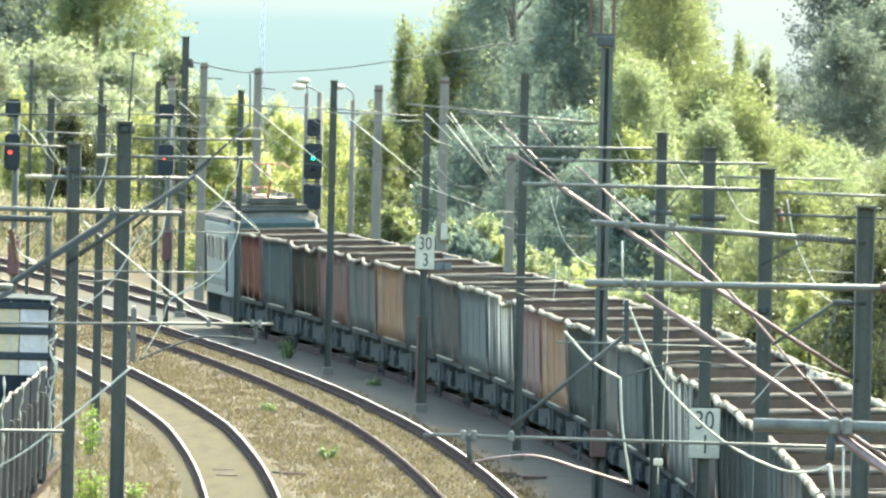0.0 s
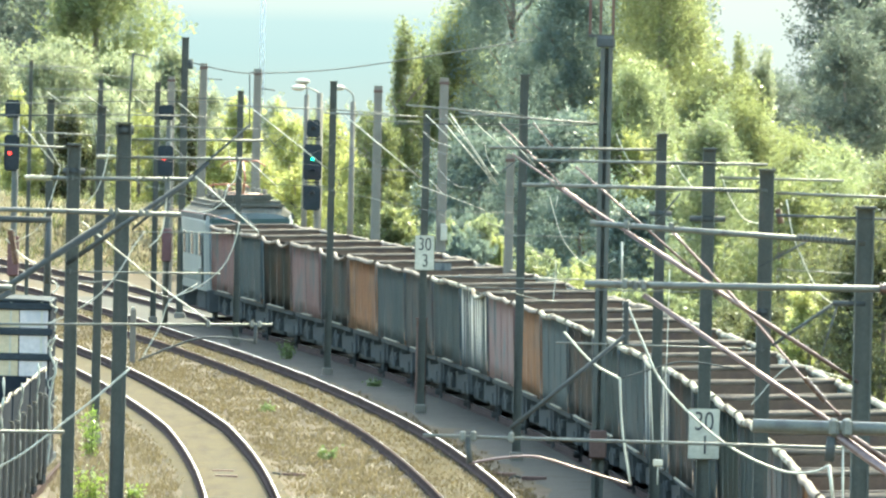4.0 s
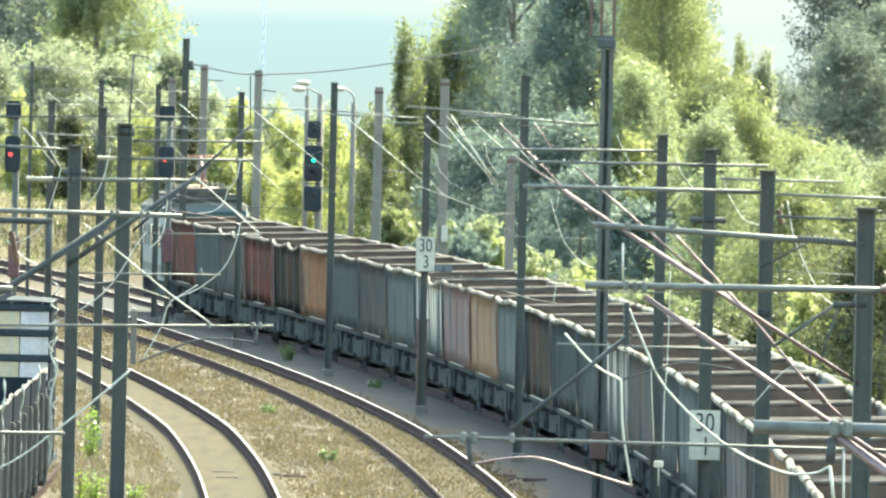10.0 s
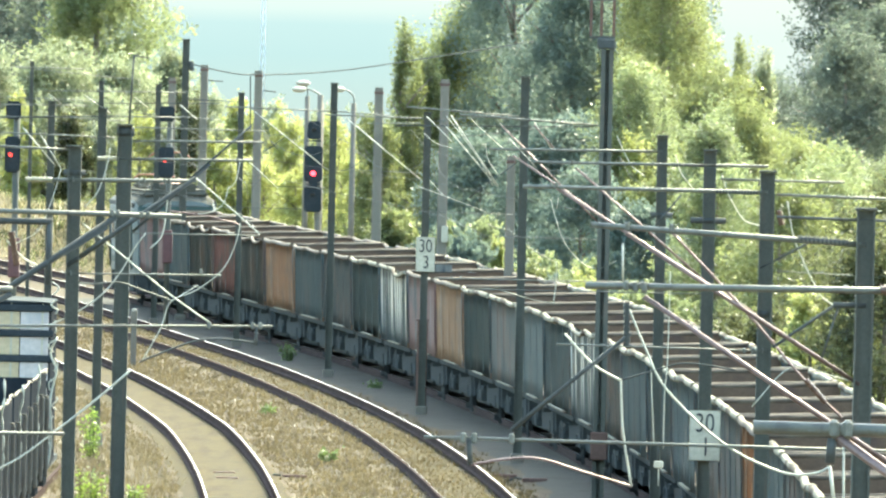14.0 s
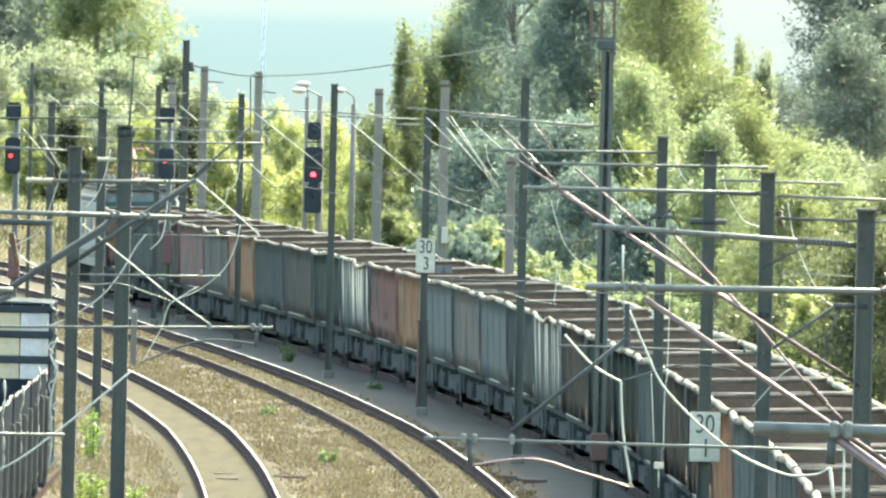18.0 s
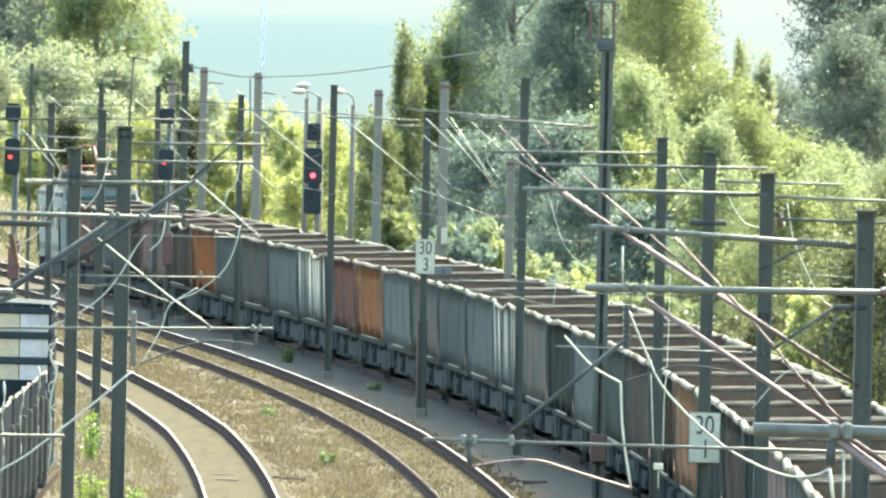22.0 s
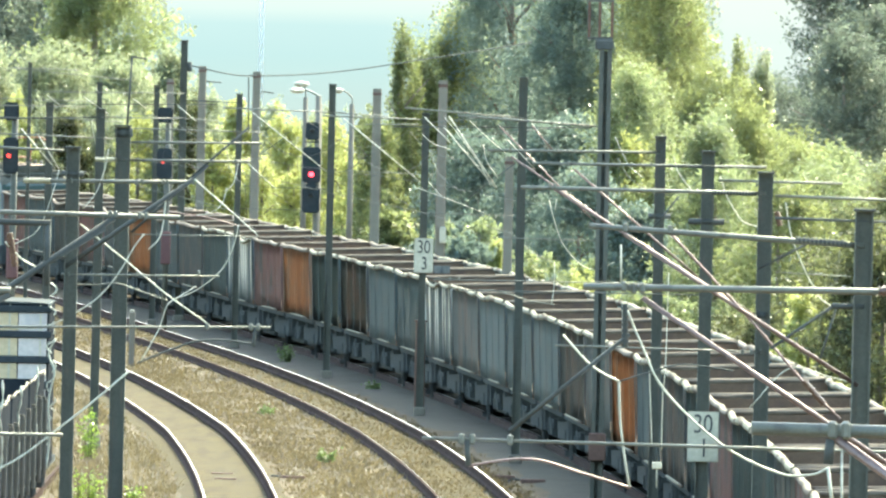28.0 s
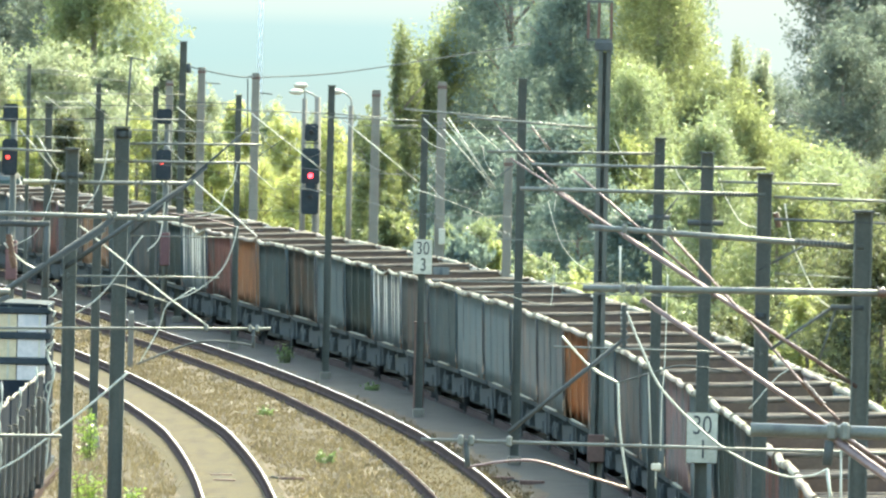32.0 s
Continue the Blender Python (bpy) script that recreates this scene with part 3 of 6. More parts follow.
def gantry_mast(x, y, top, w):
    """A tall mast of two channels with an open box frame at its head."""
    m = root("lattice_mast", x, y, 0, "tall dark steel twin-channel mast with an open box frame on top", "catenary mast", "catenary masts along the tracks")
    h = w / 2
    for sx in (-1, 1):
        bm = bmesh.new()
        xa, xc = sorted((sx * h, sx * (h - 0.09)))
        box(bm, xa, xc, -h, h, -0.95, top)
        part("channel", bm, M_STEEL, m)
    for z in np.arange(0.6, top, 0.55):
        bm = bmesh.new()
        box(bm, -h + 0.09, h - 0.09, -0.06, 0.06, z, z + 0.07)
        part("batten", bm, M_STEEL, m)
    bm = bmesh.new()
    box(bm, -h + 0.09, h - 0.09, 0.02, 0.05, -0.95, top - 0.1)
    part("web", bm, M_STEEL, m)
    bm = bmesh.new()
    box(bm, -0.22, 0.16, -0.16, 0.16, top - 0.08, top + 0.14)
    part("head_block", bevelled(bm, 0.03), M_DARK, m)
    for xx in (-0.36, -0.14, 0.12):
        bm = bmesh.new()
        box(bm, xx - 0.03, xx + 0.03, -0.03, 0.03, top + 0.14, top + 0.95)
        part("frame_post", bm, M_BROWN, m)
    for z in (top + 0.14, top + 0.93):
        bm = bmesh.new()
        box(bm, -0.39, 0.15, -0.035, 0.035, z, z + 0.05)
        part("frame_bar", bm, M_DARK, m)
    bm = bmesh.new()
    box(bm, -0.18, 0.18, -h - 0.2, -h, 0.97, 1.55)
    part("switch_box", bevelled(bm, 0.02), M_BROWN, m, "brown switch box on the mast")
    foot(m, h)
    return m


m = steel_mast(4.85, 100, 8.1, 0.24)
tube(m, "top_tube", (-3.19, 7.76), (-0.06, 7.74), 0.042, M_GALV)
tube(m, "strut", (-2.76, 7.73), (-0.02, 5.85), 0.03, M_STRUT)
clamp(m, (-2.76, 7.76), 0.048)
clamp(m, (-2.69, 7.76), 0.048)
tube(m, "drop_bracket", (-2.77, 7.71), (-2.78, 7.58), 0.03, M_DARK)
cord(m, "dropper", ((-2.78, 7.56), (-2.75, 7.34)), 0.012, M_WIRE)
cord(m, "dropper", ((-2.71, 7.7), (-2.7, 7.16)), 0.008, M_WIRE)
insulator(m, (-2.09, 7.75), (-1.65, 7.75), 0.08, M_INSUL)
m = steel_mast(4.85, 176, 8, 0.24)
tube(m, "top_tube", (-3.52, 7.49), (-0, 7.51), 0.037, M_GALV)
tube(m, "strut", (-2.97, 7.4), (0.02, 5.47), 0.028, M_STRUT)
tube(m, "registration_tube", (-4.99, 6.05), (0, 6.01), 0.018, M_GALV)
tube(m, "drop_fitting", (-4.57, 6.04), (-4.55, 5.8), 0.03, M_DARK)
cord(m, "steady_arm", ((-4.55, 5.8), (-4.22, 5.86), (-3.91, 5.87), (-3.51, 5.76), (-3.04, 5.63)), 0.016, M_STRUT)
tube(m, "brace", (-4.18, 6.13), (-3.08, 7.06), 0.024, M_DARK)
insulator(m, (-3.13, 7.34), (-3.12, 6.94), 0.036, M_DARK)
cord(m, "drop_rod", ((-3.17, 6.62), (-3.14, 6.16), (-3.05, 5.63)), 0.014, M_WIRE)
cord(m, "drop_rod", ((-3.7, 7.04), (-3.43, 6.76), (-3.16, 6.61)), 0.014, M_WIRE)
cord(m, "drop_rod", ((-3.18, 7.89), (-3.17, 7.53)), 0.012, M_WIRE)
clamp(m, (-3.14, 7.5), 0.05)
clamp(m, (-3.05, 7.49), 0.05)
clamp(m, (-2.97, 7.49), 0.05)
clamp(m, (-4.17, 6.05), 0.05)
clamp(m, (-4.62, 6.05), 0.05)
clamp(m, (-4.52, 6.05), 0.05)
cord(m, "jumper_wire", ((-3.11, 7.29), (-2.96, 6.95), (-2.74, 6.54), (-2.2, 6.05), (-1.67, 5.8), (-1.36, 5.79), (-1.2, 5.86)), 0.014, M_WIRE)
cord(m, "span_wire", ((-3.16, 6.62), (-2.85, 6.72), (-2.56, 6.79), (-2.11, 6.74)), 0.01, M_DARK)
insulator(m, (-0.77, 7.51), (-0.29, 7.51), 0.06, M_INSUL)
cord(m, "weight_cord", ((-2.89, 6.72), (-2.87, 6.38), (-2.85, 6.03)), 0.006, M_WIRE)
cord(m, "weight_cord", ((-2.73, 7.64), (-2.74, 6.8), (-2.76, 6.48), (-2.76, 5.99)), 0.006, M_WIRE)
m = steel_mast(4.53, 203, 8.01, 0.2)
tube(m, "top_tube", (-2.95, 7.79), (0.01, 7.64), 0.036, M_GALV)
insulator(m, (-0.73, 7.69), (-0.19, 7.66), 0.042, M_DARK)
tube(m, "strut", (-2.57, 7.71), (-0.03, 6.14), 0.027, M_STRUT)
cord(m, "stay", ((-2.07, 7.72), (-1.55, 7.19), (-1.14, 6.76), (-0.58, 6.13), (-0.21, 5.78)), 0.018, M_STRUT)
insulator(m, (-0.61, 6.18), (-0.39, 5.94), 0.04, M_INSUL)
tube(m, "lower_bracket", (-0.33, 6.99), (0.02, 6.99), 0.035, M_DARK)
tube(m, "brace", (-0.3, 7), (-0.97, 6.52), 0.02, M_DARK)
tube(m, "brace", (-0.28, 6.96), (-0.46, 6.35), 0.014, M_DARK)
clamp(m, (-2.56, 7.78), 0.05)
clamp(m, (-2.08, 7.77), 0.05)
clamp(m, (-0.2, 7.16), 0.05)
tube(m, "upper_bracket", (-0.96, 7.92), (0.41, 7.9), 0.018, M_DARK)
cord(m, "span_wire", ((-1.18, 5.88), (-0.77, 6.31), (-0.34, 6.23), (-0.1, 6.17)), 0.008, M_WIRE)
m = steel_mast(4.83, 283, 7.84, 0.22)
tube(m, "top_tube", (-3.66, 7.55), (0.01, 7.54), 0.034, M_GALV)
insulator(m, (-0.79, 7.54), (-0.15, 7.53), 0.04, M_DARK)
tube(m, "strut", (-3.15, 7.53), (-0.05, 5.67), 0.026, M_STRUT)
tube(m, "registration_tube", (-3.1, 5.2), (0.03, 5.17), 0.017, M_GALV)
clamp(m, (-3.24, 7.58), 0.04)
clamp(m, (-3.15, 7.58), 0.04)
clamp(m, (-0.29, 5.17), 0.04)
clamp(m, (-0.16, 5.17), 0.04)
clamp(m, (-0.02, 5.17), 0.04)
tube(m, "back_tube", (0.14, 7.51), (2.04, 7.48), 0.026, M_GALV)
cord(m, "jumper_wire", ((0.3, 7.42), (0.41, 6.88), (0.59, 6.46), (0.72, 6.21), (0.85, 6), (1.02, 5.88)), 0.014, M_WIRE)
insulator(m, (0.17, 7.28), (0.23, 7.06), 0.06, M_INSUL)
tube(m, "brace", (-0.09, 6.4), (0.79, 6.89), 0.02, M_DARK)
tube(m, "lower_bracket", (-0.11, 5.73), (0.05, 5.72), 0.06, M_DARK)
cord(m, "drop_rod", ((-2.1, 5.85), (-2.09, 5.3)), 0.012, M_WIRE)
tube(m, "back_registration", (0.17, 6.37), (1.31, 6.33), 0.01, M_GALV)
m = steel_mast(4.58, 327, 7.88, 0.22)
tube(m, "top_tube", (-3.04, 7.62), (1.01, 7.64), 0.03, M_GALV)
insulator(m, (-0.7, 7.63), (-0.11, 7.63), 0.036, M_DARK)
tube(m, "strut", (-2.31, 7.53), (-0.07, 5.66), 0.024, M_STRUT)
tube(m, "registration_tube", (-4.02, 5.4), (-0.06, 5.41), 0.012, M_DARK)
tube(m, "back_tube", (0.18, 7.4), (2.33, 7.39), 0.026, M_GALV)
cord(m, "jumper_wire", ((0.21, 7.47), (0.31, 7.18), (0.44, 6.94), (0.62, 6.7), (0.89, 6.61)), 0.014, M_WIRE)
tube(m, "cross_bracket", (-0.32, 6.68), (0.3, 6.68), 0.06, M_DARK)
tube(m, "brace", (0.82, 7.29), (1.13, 7.59), 0.018, M_DARK)
clamp(m, (-2.41, 7.63), 0.04)
clamp(m, (-0.99, 7.64), 0.04)
tube(m, "brace", (-0.92, 6.56), (-0.49, 7.11), 0.018, M_DARK)
m = steel_mast(4.13, 360, 7.94, 0.2)
tube(m, "top_tube", (-3.29, 7.63), (0.01, 7.66), 0.03, M_GALV)
tube(m, "strut", (-2.84, 7.52), (-0.06, 5.72), 0.024, M_STRUT)
tube(m, "registration_tube", (-4.27, 5.15), (-0.02, 5.16), 0.014, M_GALV)
cord(m, "jumper_wire", ((-0.87, 7.94), (-0.72, 7.62), (-0.56, 7.36), (-0.32, 7.18)), 0.012, M_WIRE)
cord(m, "jumper_wire", ((0.25, 7.59), (0.36, 7.27), (0.61, 6.95)), 0.013, M_WIRE)
clamp(m, (-2.87, 7.65), 0.035)
clamp(m, (-1.29, 7.69), 0.035)
clamp(m, (-3.95, 5.16), 0.035)
clamp(m, (-3.78, 5.17), 0.035)
tube(m, "cross_bracket", (-0.21, 6.45), (0.22, 6.45), 0.06, M_DARK)
cord(m, "steady_arm", ((-4.05, 5.07), (-3.62, 4.96), (-3.08, 4.96), (-2.43, 4.79), (-1.95, 4.72)), 0.013, M_GALV)
m = gantry_mast(3.35, 396, 9.64, 0.26)
tube(m, "top_tube", (-3.05, 8.12), (-0.15, 7.96), 0.028, M_GALV)
tube(m, "strut", (-2.18, 7.91), (-0.1, 5.91), 0.02, M_STRUT)
tube(m, "registration_tube", (-2.28, 5.59), (0.03, 5.57), 0.012, M_GALV)
cord(m, "jumper_wire", ((-1.12, 6.4), (-0.99, 5.95), (-0.8, 5.48), (-0.44, 5.08), (-0.08, 4.97), (0.27, 5.13)), 0.012, M_WIRE)
cord(m, "jumper_wire", ((-0.96, 6.43), (-0.99, 6.19)), 0.012, M_WIRE)
tube(m, "strut", (-1.51, 7.95), (-1.08, 7.46), 0.02, M_STRUT)
cord(m, "span_wire", ((-0.97, 5.1), (-0.97, 4.65), (-1.01, 4.24)), 0.014, M_WIRE)
tube(m, "second_tube", (-4.4, 7.86), (-0.26, 7.93), 0.012, M_DARK)
clamp(m, (-2.69, 8.1), 0.035)
clamp(m, (-1.09, 8.01), 0.035)
cord(m, "stay", ((-2.22, 7.96), (-1.67, 7.42), (-1.33, 7.1)), 0.013, M_WIRE)
cord(m, "stay", ((-2.01, 7.64), (-1.43, 7.04)), 0.012, M_WIRE)
cord(m, "stay", ((-1.51, 8.01), (-1.14, 7.46)), 0.012, M_WIRE)
cord(m, "stay", ((-2.81, 8.02), (-2.39, 7.64), (-2.06, 7.37)), 0.011, M_WIRE)
m = steel_mast(1.85, 445, 8.82, 0.2)
tube(m, "top_tube", (-2.78, 8.07), (0.02, 7.89), 0.024, M_GALV)
tube(m, "strut", (-1.74, 7.9), (-0.58, 6.24), 0.02, M_WIRE)
tube(m, "strut", (-2.31, 7.86), (-1.7, 7.28), 0.016, M_WIRE)
tube(m, "registration_tube", (-2.19, 5.61), (0, 5.59), 0.012, M_GALV)
tube(m, "brace", (-1.27, 5.96), (-0.03, 6.92), 0.014, M_DARK)
tube(m, "low_tube", (-3.7, 7.66), (-2.44, 7.69), 0.014, M_GALV)
tube(m, "rising_tube", (-1.43, 7.39), (0.95, 7.71), 0.014, M_GALV)
cord(m, "jumper_wire", ((-0.9, 7.19), (-0.82, 6.84), (-0.55, 6.48)), 0.01, M_WIRE)
cord(m, "steady_arm", ((-0.85, 5.37), (-0.59, 5.27), (-0.25, 5.19), (0.22, 4.8), (0.83, 4.48)), 0.012, M_GALV)
tube(m, "strut", (-1.86, 7.65), (-0.61, 6.24), 0.018, M_WIRE)
cord(m, "stay", ((-1.84, 7.87), (-1.57, 7.55), (-1.02, 6.83), (-0.72, 6.27)), 0.012, M_WIRE)
cord(m, "stay", ((-2.36, 7.46), (-2.09, 7.24), (-1.69, 7.12)), 0.011, M_WIRE)
cord(m, "stay", ((-2.47, 6.2), (-1.66, 5.93), (-0.86, 5.64)), 0.009, M_WIRE)
m = steel_mast(-0.48, 499, 7.7, 0.19)
tube(m, "top_tube", (-2.71, 7.6), (-0, 7.56), 0.024, M_GALV)
tube(m, "strut", (-2.16, 7.54), (-0.14, 5.94), 0.02, M_WIRE)
tube(m, "registration_tube", (-2.08, 6.17), (-0.15, 6.11), 0.01, M_GALV)
clamp(m, (0.34, 7.49), 0.03)
clamp(m, (0.42, 7.49), 0.03)
tube(m, "brace", (-0.8, 5.53), (0.18, 4.95), 0.012, M_DARK)
cord(m, "jumper_wire", ((-0.05, 6.66), (-0.07, 6.21), (0.08, 5.95), (0.46, 5.55)), 0.01, M_WIRE)
tube(m, "second_tube", (0, 7.47), (2.13, 7.72), 0.014, M_GALV)
m = steel_mast(-3.26, 550, 8.28, 0.2)
tube(m, "top_tube", (-3.17, 7.54), (0.02, 7.48), 0.024, M_GALV)
tube(m, "strut", (-2.31, 7.43), (-0.11, 5.75), 0.02, M_WIRE)
tube(m, "registration_tube", (-1.94, 5.27), (-0.1, 5.24), 0.01, M_DARK)
cord(m, "jumper_wire", ((0.19, 5.71), (0.6, 5.88), (0.92, 6.14), (1.16, 6.31)), 0.01, M_DARK)
tube(m, "back_tube", (0.02, 7.48), (1.63, 7.4), 0.02, M_GALV)
m = steel_mast(-6.47, 598, 7.78, 0.19)
tube(m, "top_tube", (-3.33, 6.63), (0.78, 6.6), 0.024, M_GALV)
tube(m, "strut", (-1.95, 7.38), (-1.37, 6.91), 0.018, M_WIRE)
tube(m, "brace", (0.66, 5.88), (1.41, 6.42), 0.014, M_DARK)
tube(m, "strut", (0.27, 5.64), (1.22, 4.81), 0.018, M_WIRE)
tube(m, "registration_tube", (-2.91, 4.18), (2.09, 4.17), 0.01, M_DARK)
tube(m, "second_tube", (-1.74, 7.56), (0.01, 7.51), 0.018, M_DARK)
m = steel_mast(-9.73, 640, 7.86, 0.19)
tube(m, "top_tube", (-3.84, 7.58), (0.94, 7.63), 0.022, M_GALV)
tube(m, "strut", (-0.81, 7.42), (-0.35, 7.09), 0.018, M_WIRE)
tube(m, "second_tube", (-0.76, 6.89), (2.11, 6.72), 0.02, M_GALV)
m = steel_mast(-12.21, 670, 7.82, 0.18)
tube(m, "top_tube", (-3.21, 8.29), (1, 7.95), 0.02, M_GALV)
tube(m, "strut", (-0.59, 7.35), (0.32, 6.73), 0.018, M_WIRE)
tube(m, "second_tube", (-1.38, 7.05), (4.21, 7.16), 0.018, M_DARK)
m = steel_mast(-5.57, 285, 7.97, 0.2)
tube(m, "top_tube", (-0.4, 7.47), (1.84, 7.5), 0.034, M_GALV)
insulator(m, (-0.74, 7.47), (-0.34, 7.47), 0.05, M_INSUL_TAN)
tube(m, "strut", (-0.09, 6.18), (1.81, 7.54), 0.042, M_DARK)
cord(m, "stay", ((1.83, 7.55), (2.29, 7.16), (2.81, 6.72)), 0.014, M_WIRE)
tube(m, "registration_tube", (-0.14, 6.07), (2.24, 6.09), 0.016, M_GALV)
cord(m, "steady_arm", ((0.06, 5.93), (0.36, 5.92), (0.7, 5.95), (1.04, 5.85), (1.49, 5.7)), 0.014, M_GALV)
cord(m, "jumper_wire", ((-1.24, 5.26), (-0.65, 5.24), (-0.22, 5.33), (0.36, 5.68), (0.7, 6.07), (0.94, 6.49), (1.09, 6.7)), 0.014, M_WIRE)
cord(m, "jumper_wire", ((2.51, 6.88), (2.45, 6.58), (2.27, 6.19), (1.89, 5.87), (1.49, 5.67), (1.35, 5.28), (1.07, 4.76)), 0.012, M_WIRE)
cord(m, "jumper_wire", ((1.41, 7.28), (1.38, 6.9), (1.32, 6.64), (1.16, 6.47)), 0.013, M_WIRE)
tube(m, "cross_bracket", (-0.17, 7.59), (0.17, 7.58), 0.05, M_DARK)
clamp(m, (-0.02, 7.48), 0.04)
clamp(m, (0.96, 7.48), 0.04)
clamp(m, (1.05, 7.49), 0.04)
clamp(m, (1.36, 7.49), 0.04)
clamp(m, (1.43, 7.49), 0.04)
clamp(m, (1.93, 6.14), 0.04)
clamp(m, (-0.03, 6.07), 0.04)
tube(m, "upper_tube", (-1.13, 7.96), (-0.11, 7.93), 0.022, M_GALV)
cord(m, "jumper_wire", ((0.53, 7.97), (0.47, 7.64), (0.35, 7.3), (0.16, 7.06)), 0.012, M_WIRE)
cord(m, "stay", ((0.13, 6.83), (0.78, 6.33), (1.47, 5.79), (2.07, 5.38)), 0.016, M_WIRE)
m = steel_mast(-5.84, 345, 8, 0.27, "dark steel catenary mast with a capped head and aerial")
tube(m, "top_tube", (-0.09, 7.39), (2.34, 7.41), 0.03, M_GALV)
insulator(m, (-0.5, 7.39), (-0.11, 7.39), 0.05, M_INSUL_TAN)
tube(m, "strut", (0.18, 6.07), (1.56, 7.33), 0.03, M_DARK)
tube(m, "strut", (1.04, 6.91), (2.3, 8.05), 0.024, M_DARK)
tube(m, "cap", (-0.15, 7.89), (0.17, 7.89), 0.1, M_DARK)
tube(m, "aerial", (0.07, 8), (0.13, 9.28), 0.022, M_DARK)
tube(m, "aerial_arm", (0.13, 9.28), (0.39, 9.24), 0.016, M_DARK)
tube(m, "second_tube", (0.14, 7.72), (2.54, 7.75), 0.026, M_GALV)
cord(m, "jumper_wire", ((1.91, 6.93), (1.82, 6.62), (1.61, 6.46), (1.36, 6.42)), 0.012, M_WIRE)
clamp(m, (0.56, 7.38), 0.035)
clamp(m, (1.39, 7.4), 0.035)
clamp(m, (2.06, 7.42), 0.035)
cord(m, "jumper_wire", ((2.11, 7.4), (2.04, 7.04), (1.91, 6.88)), 0.012, M_WIRE)
tube(m, "registration_tube", (0.18, 6.04), (2.5, 6.05), 0.013, M_GALV)
cord(m, "steady_arm", ((0.84, 6.47), (1.25, 6.42), (1.67, 6.36), (2.13, 6.24)), 0.013, M_STRUT)
cord(m, "stay", ((0.88, 4.8), (1.39, 5.12)), 0.012, M_WIRE)
m = steel_mast(-6.6, 230, 8, 0.24)
tube(m, "top_tube", (-0.03, 7.54), (3.42, 7.51), 0.035, M_GALV)
tube(m, "strut", (0.15, 5.77), (2.62, 7.49), 0.045, M_DARK)
tube(m, "strut", (0.35, 5.98), (2.52, 7.36), 0.03, M_DARK)
tube(m, "registration_tube", (0, 6.11), (4.56, 6.2), 0.018, M_GALV)
cord(m, "steady_arm", ((2.94, 5.73), (3.31, 5.89), (3.65, 6.01), (3.99, 6.03), (4.37, 5.99)), 0.016, M_DARK)
tube(m, "drop_fitting", (4.36, 6.19), (4.35, 5.96), 0.025, M_DARK)
clamp(m, (4.31, 6.2), 0.045)
clamp(m, (4.4, 6.2), 0.045)
clamp(m, (3.78, 6.19), 0.045)
clamp(m, (2.57, 7.53), 0.045)
clamp(m, (2.64, 7.53), 0.045)
clamp(m, (2.93, 7.52), 0.045)
clamp(m, (3.01, 7.52), 0.045)
cord(m, "jumper_wire", ((1.14, 4.32), (1.55, 4.56), (1.92, 4.85), (2.39, 5.23), (2.84, 5.63)), 0.016, M_WIRE)
tube(m, "frame_tube", (1.07, 7.41), (1.85, 7.41), 0.045, M_DARK)
tube(m, "frame_post", (1.82, 7.41), (1.81, 6.64), 0.04, M_DARK)
insulator(m, (1.35, 7.28), (1.43, 6.87), 0.05, M_INSUL)
cord(m, "stay", ((1.3, 7.17), (1.5, 6.97), (1.74, 6.84)), 0.014, M_WIRE)
m = steel_mast(-6.6, 165, 7.9, 0.24)
tube(m, "registration_tube", (0.81, 6.21), (3.34, 6.24), 0.018, M_GALV)
tube(m, "top_tube", (0.78, 7.5), (2.86, 7.49), 0.03, M_GALV)
tube(m, "strut", (0.9, 6.52), (2.85, 7.45), 0.03, M_DARK)
m = steel_mast(-8.29, 457, 7.8, 0.21)
tube(m, "top_tube", (-2.47, 7.54), (0.01, 7.63), 0.02, M_DARK)
tube(m, "back_tube", (0.01, 7.63), (1.89, 7.64), 0.02, M_GALV)
cord(m, "jumper_wire", ((-0.22, 7.53), (-0.12, 7.02), (0.03, 6.54), (0.09, 6.34)), 0.012, M_WIRE)
tube(m, "second_tube", (-2.47, 7.18), (0.33, 7.12), 0.022, M_GALV)
tube(m, "strut", (-1.51, 7.19), (-0.97, 6.34), 0.018, M_WIRE)
tube(m, "strut", (-1.92, 7.32), (-1.15, 6.45), 0.018, M_WIRE)
cord(m, "jumper_wire", ((-0.97, 6.34), (-1.14, 5.7), (-1.46, 4.87), (-2, 4.52)), 0.013, M_WIRE)
m = steel_mast(-10.83, 520, 7.69, 0.2)
tube(m, "top_tube", (-1.42, 7.26), (0.01, 7.26), 0.018, M_DARK)
tube(m, "back_tube", (0.01, 7.29), (2.15, 7.2), 0.018, M_GALV)
tube(m, "second_tube", (-1.74, 7.59), (0.98, 7.61), 0.018, M_GALV)
tube(m, "strut", (-0.11, 7.92), (0.25, 7.65), 0.016, M_WIRE)
m = steel_mast(-13.59, 620, 8.57, 0.12)
tube(m, "top_tube", (-0.59, 8.41), (1.73, 8.38), 0.02, M_GALV)
tube(m, "second_tube", (-1.03, 7.4), (2.12, 7.36), 0.02, M_GALV)
m = concrete_mast(-6.59, 663, 8.37, 0.3)
cord(m, "earth_wire", ((-0.29, 8.16), (-0.25, 6.28)), 0.03, M_DARK)
tube(m, "cross_bracket", (-0.3, 8.22), (0, 8.27), 0.03, M_DARK)
tube(m, "arm", (0.15, 7.68), (0.61, 7.63), 0.025, M_DARK)
m = concrete_mast(-8.84, 690, 8.47, 0.3)
tube(m, "arm", (0.01, 7.91), (0.69, 7.89), 0.025, M_DARK)
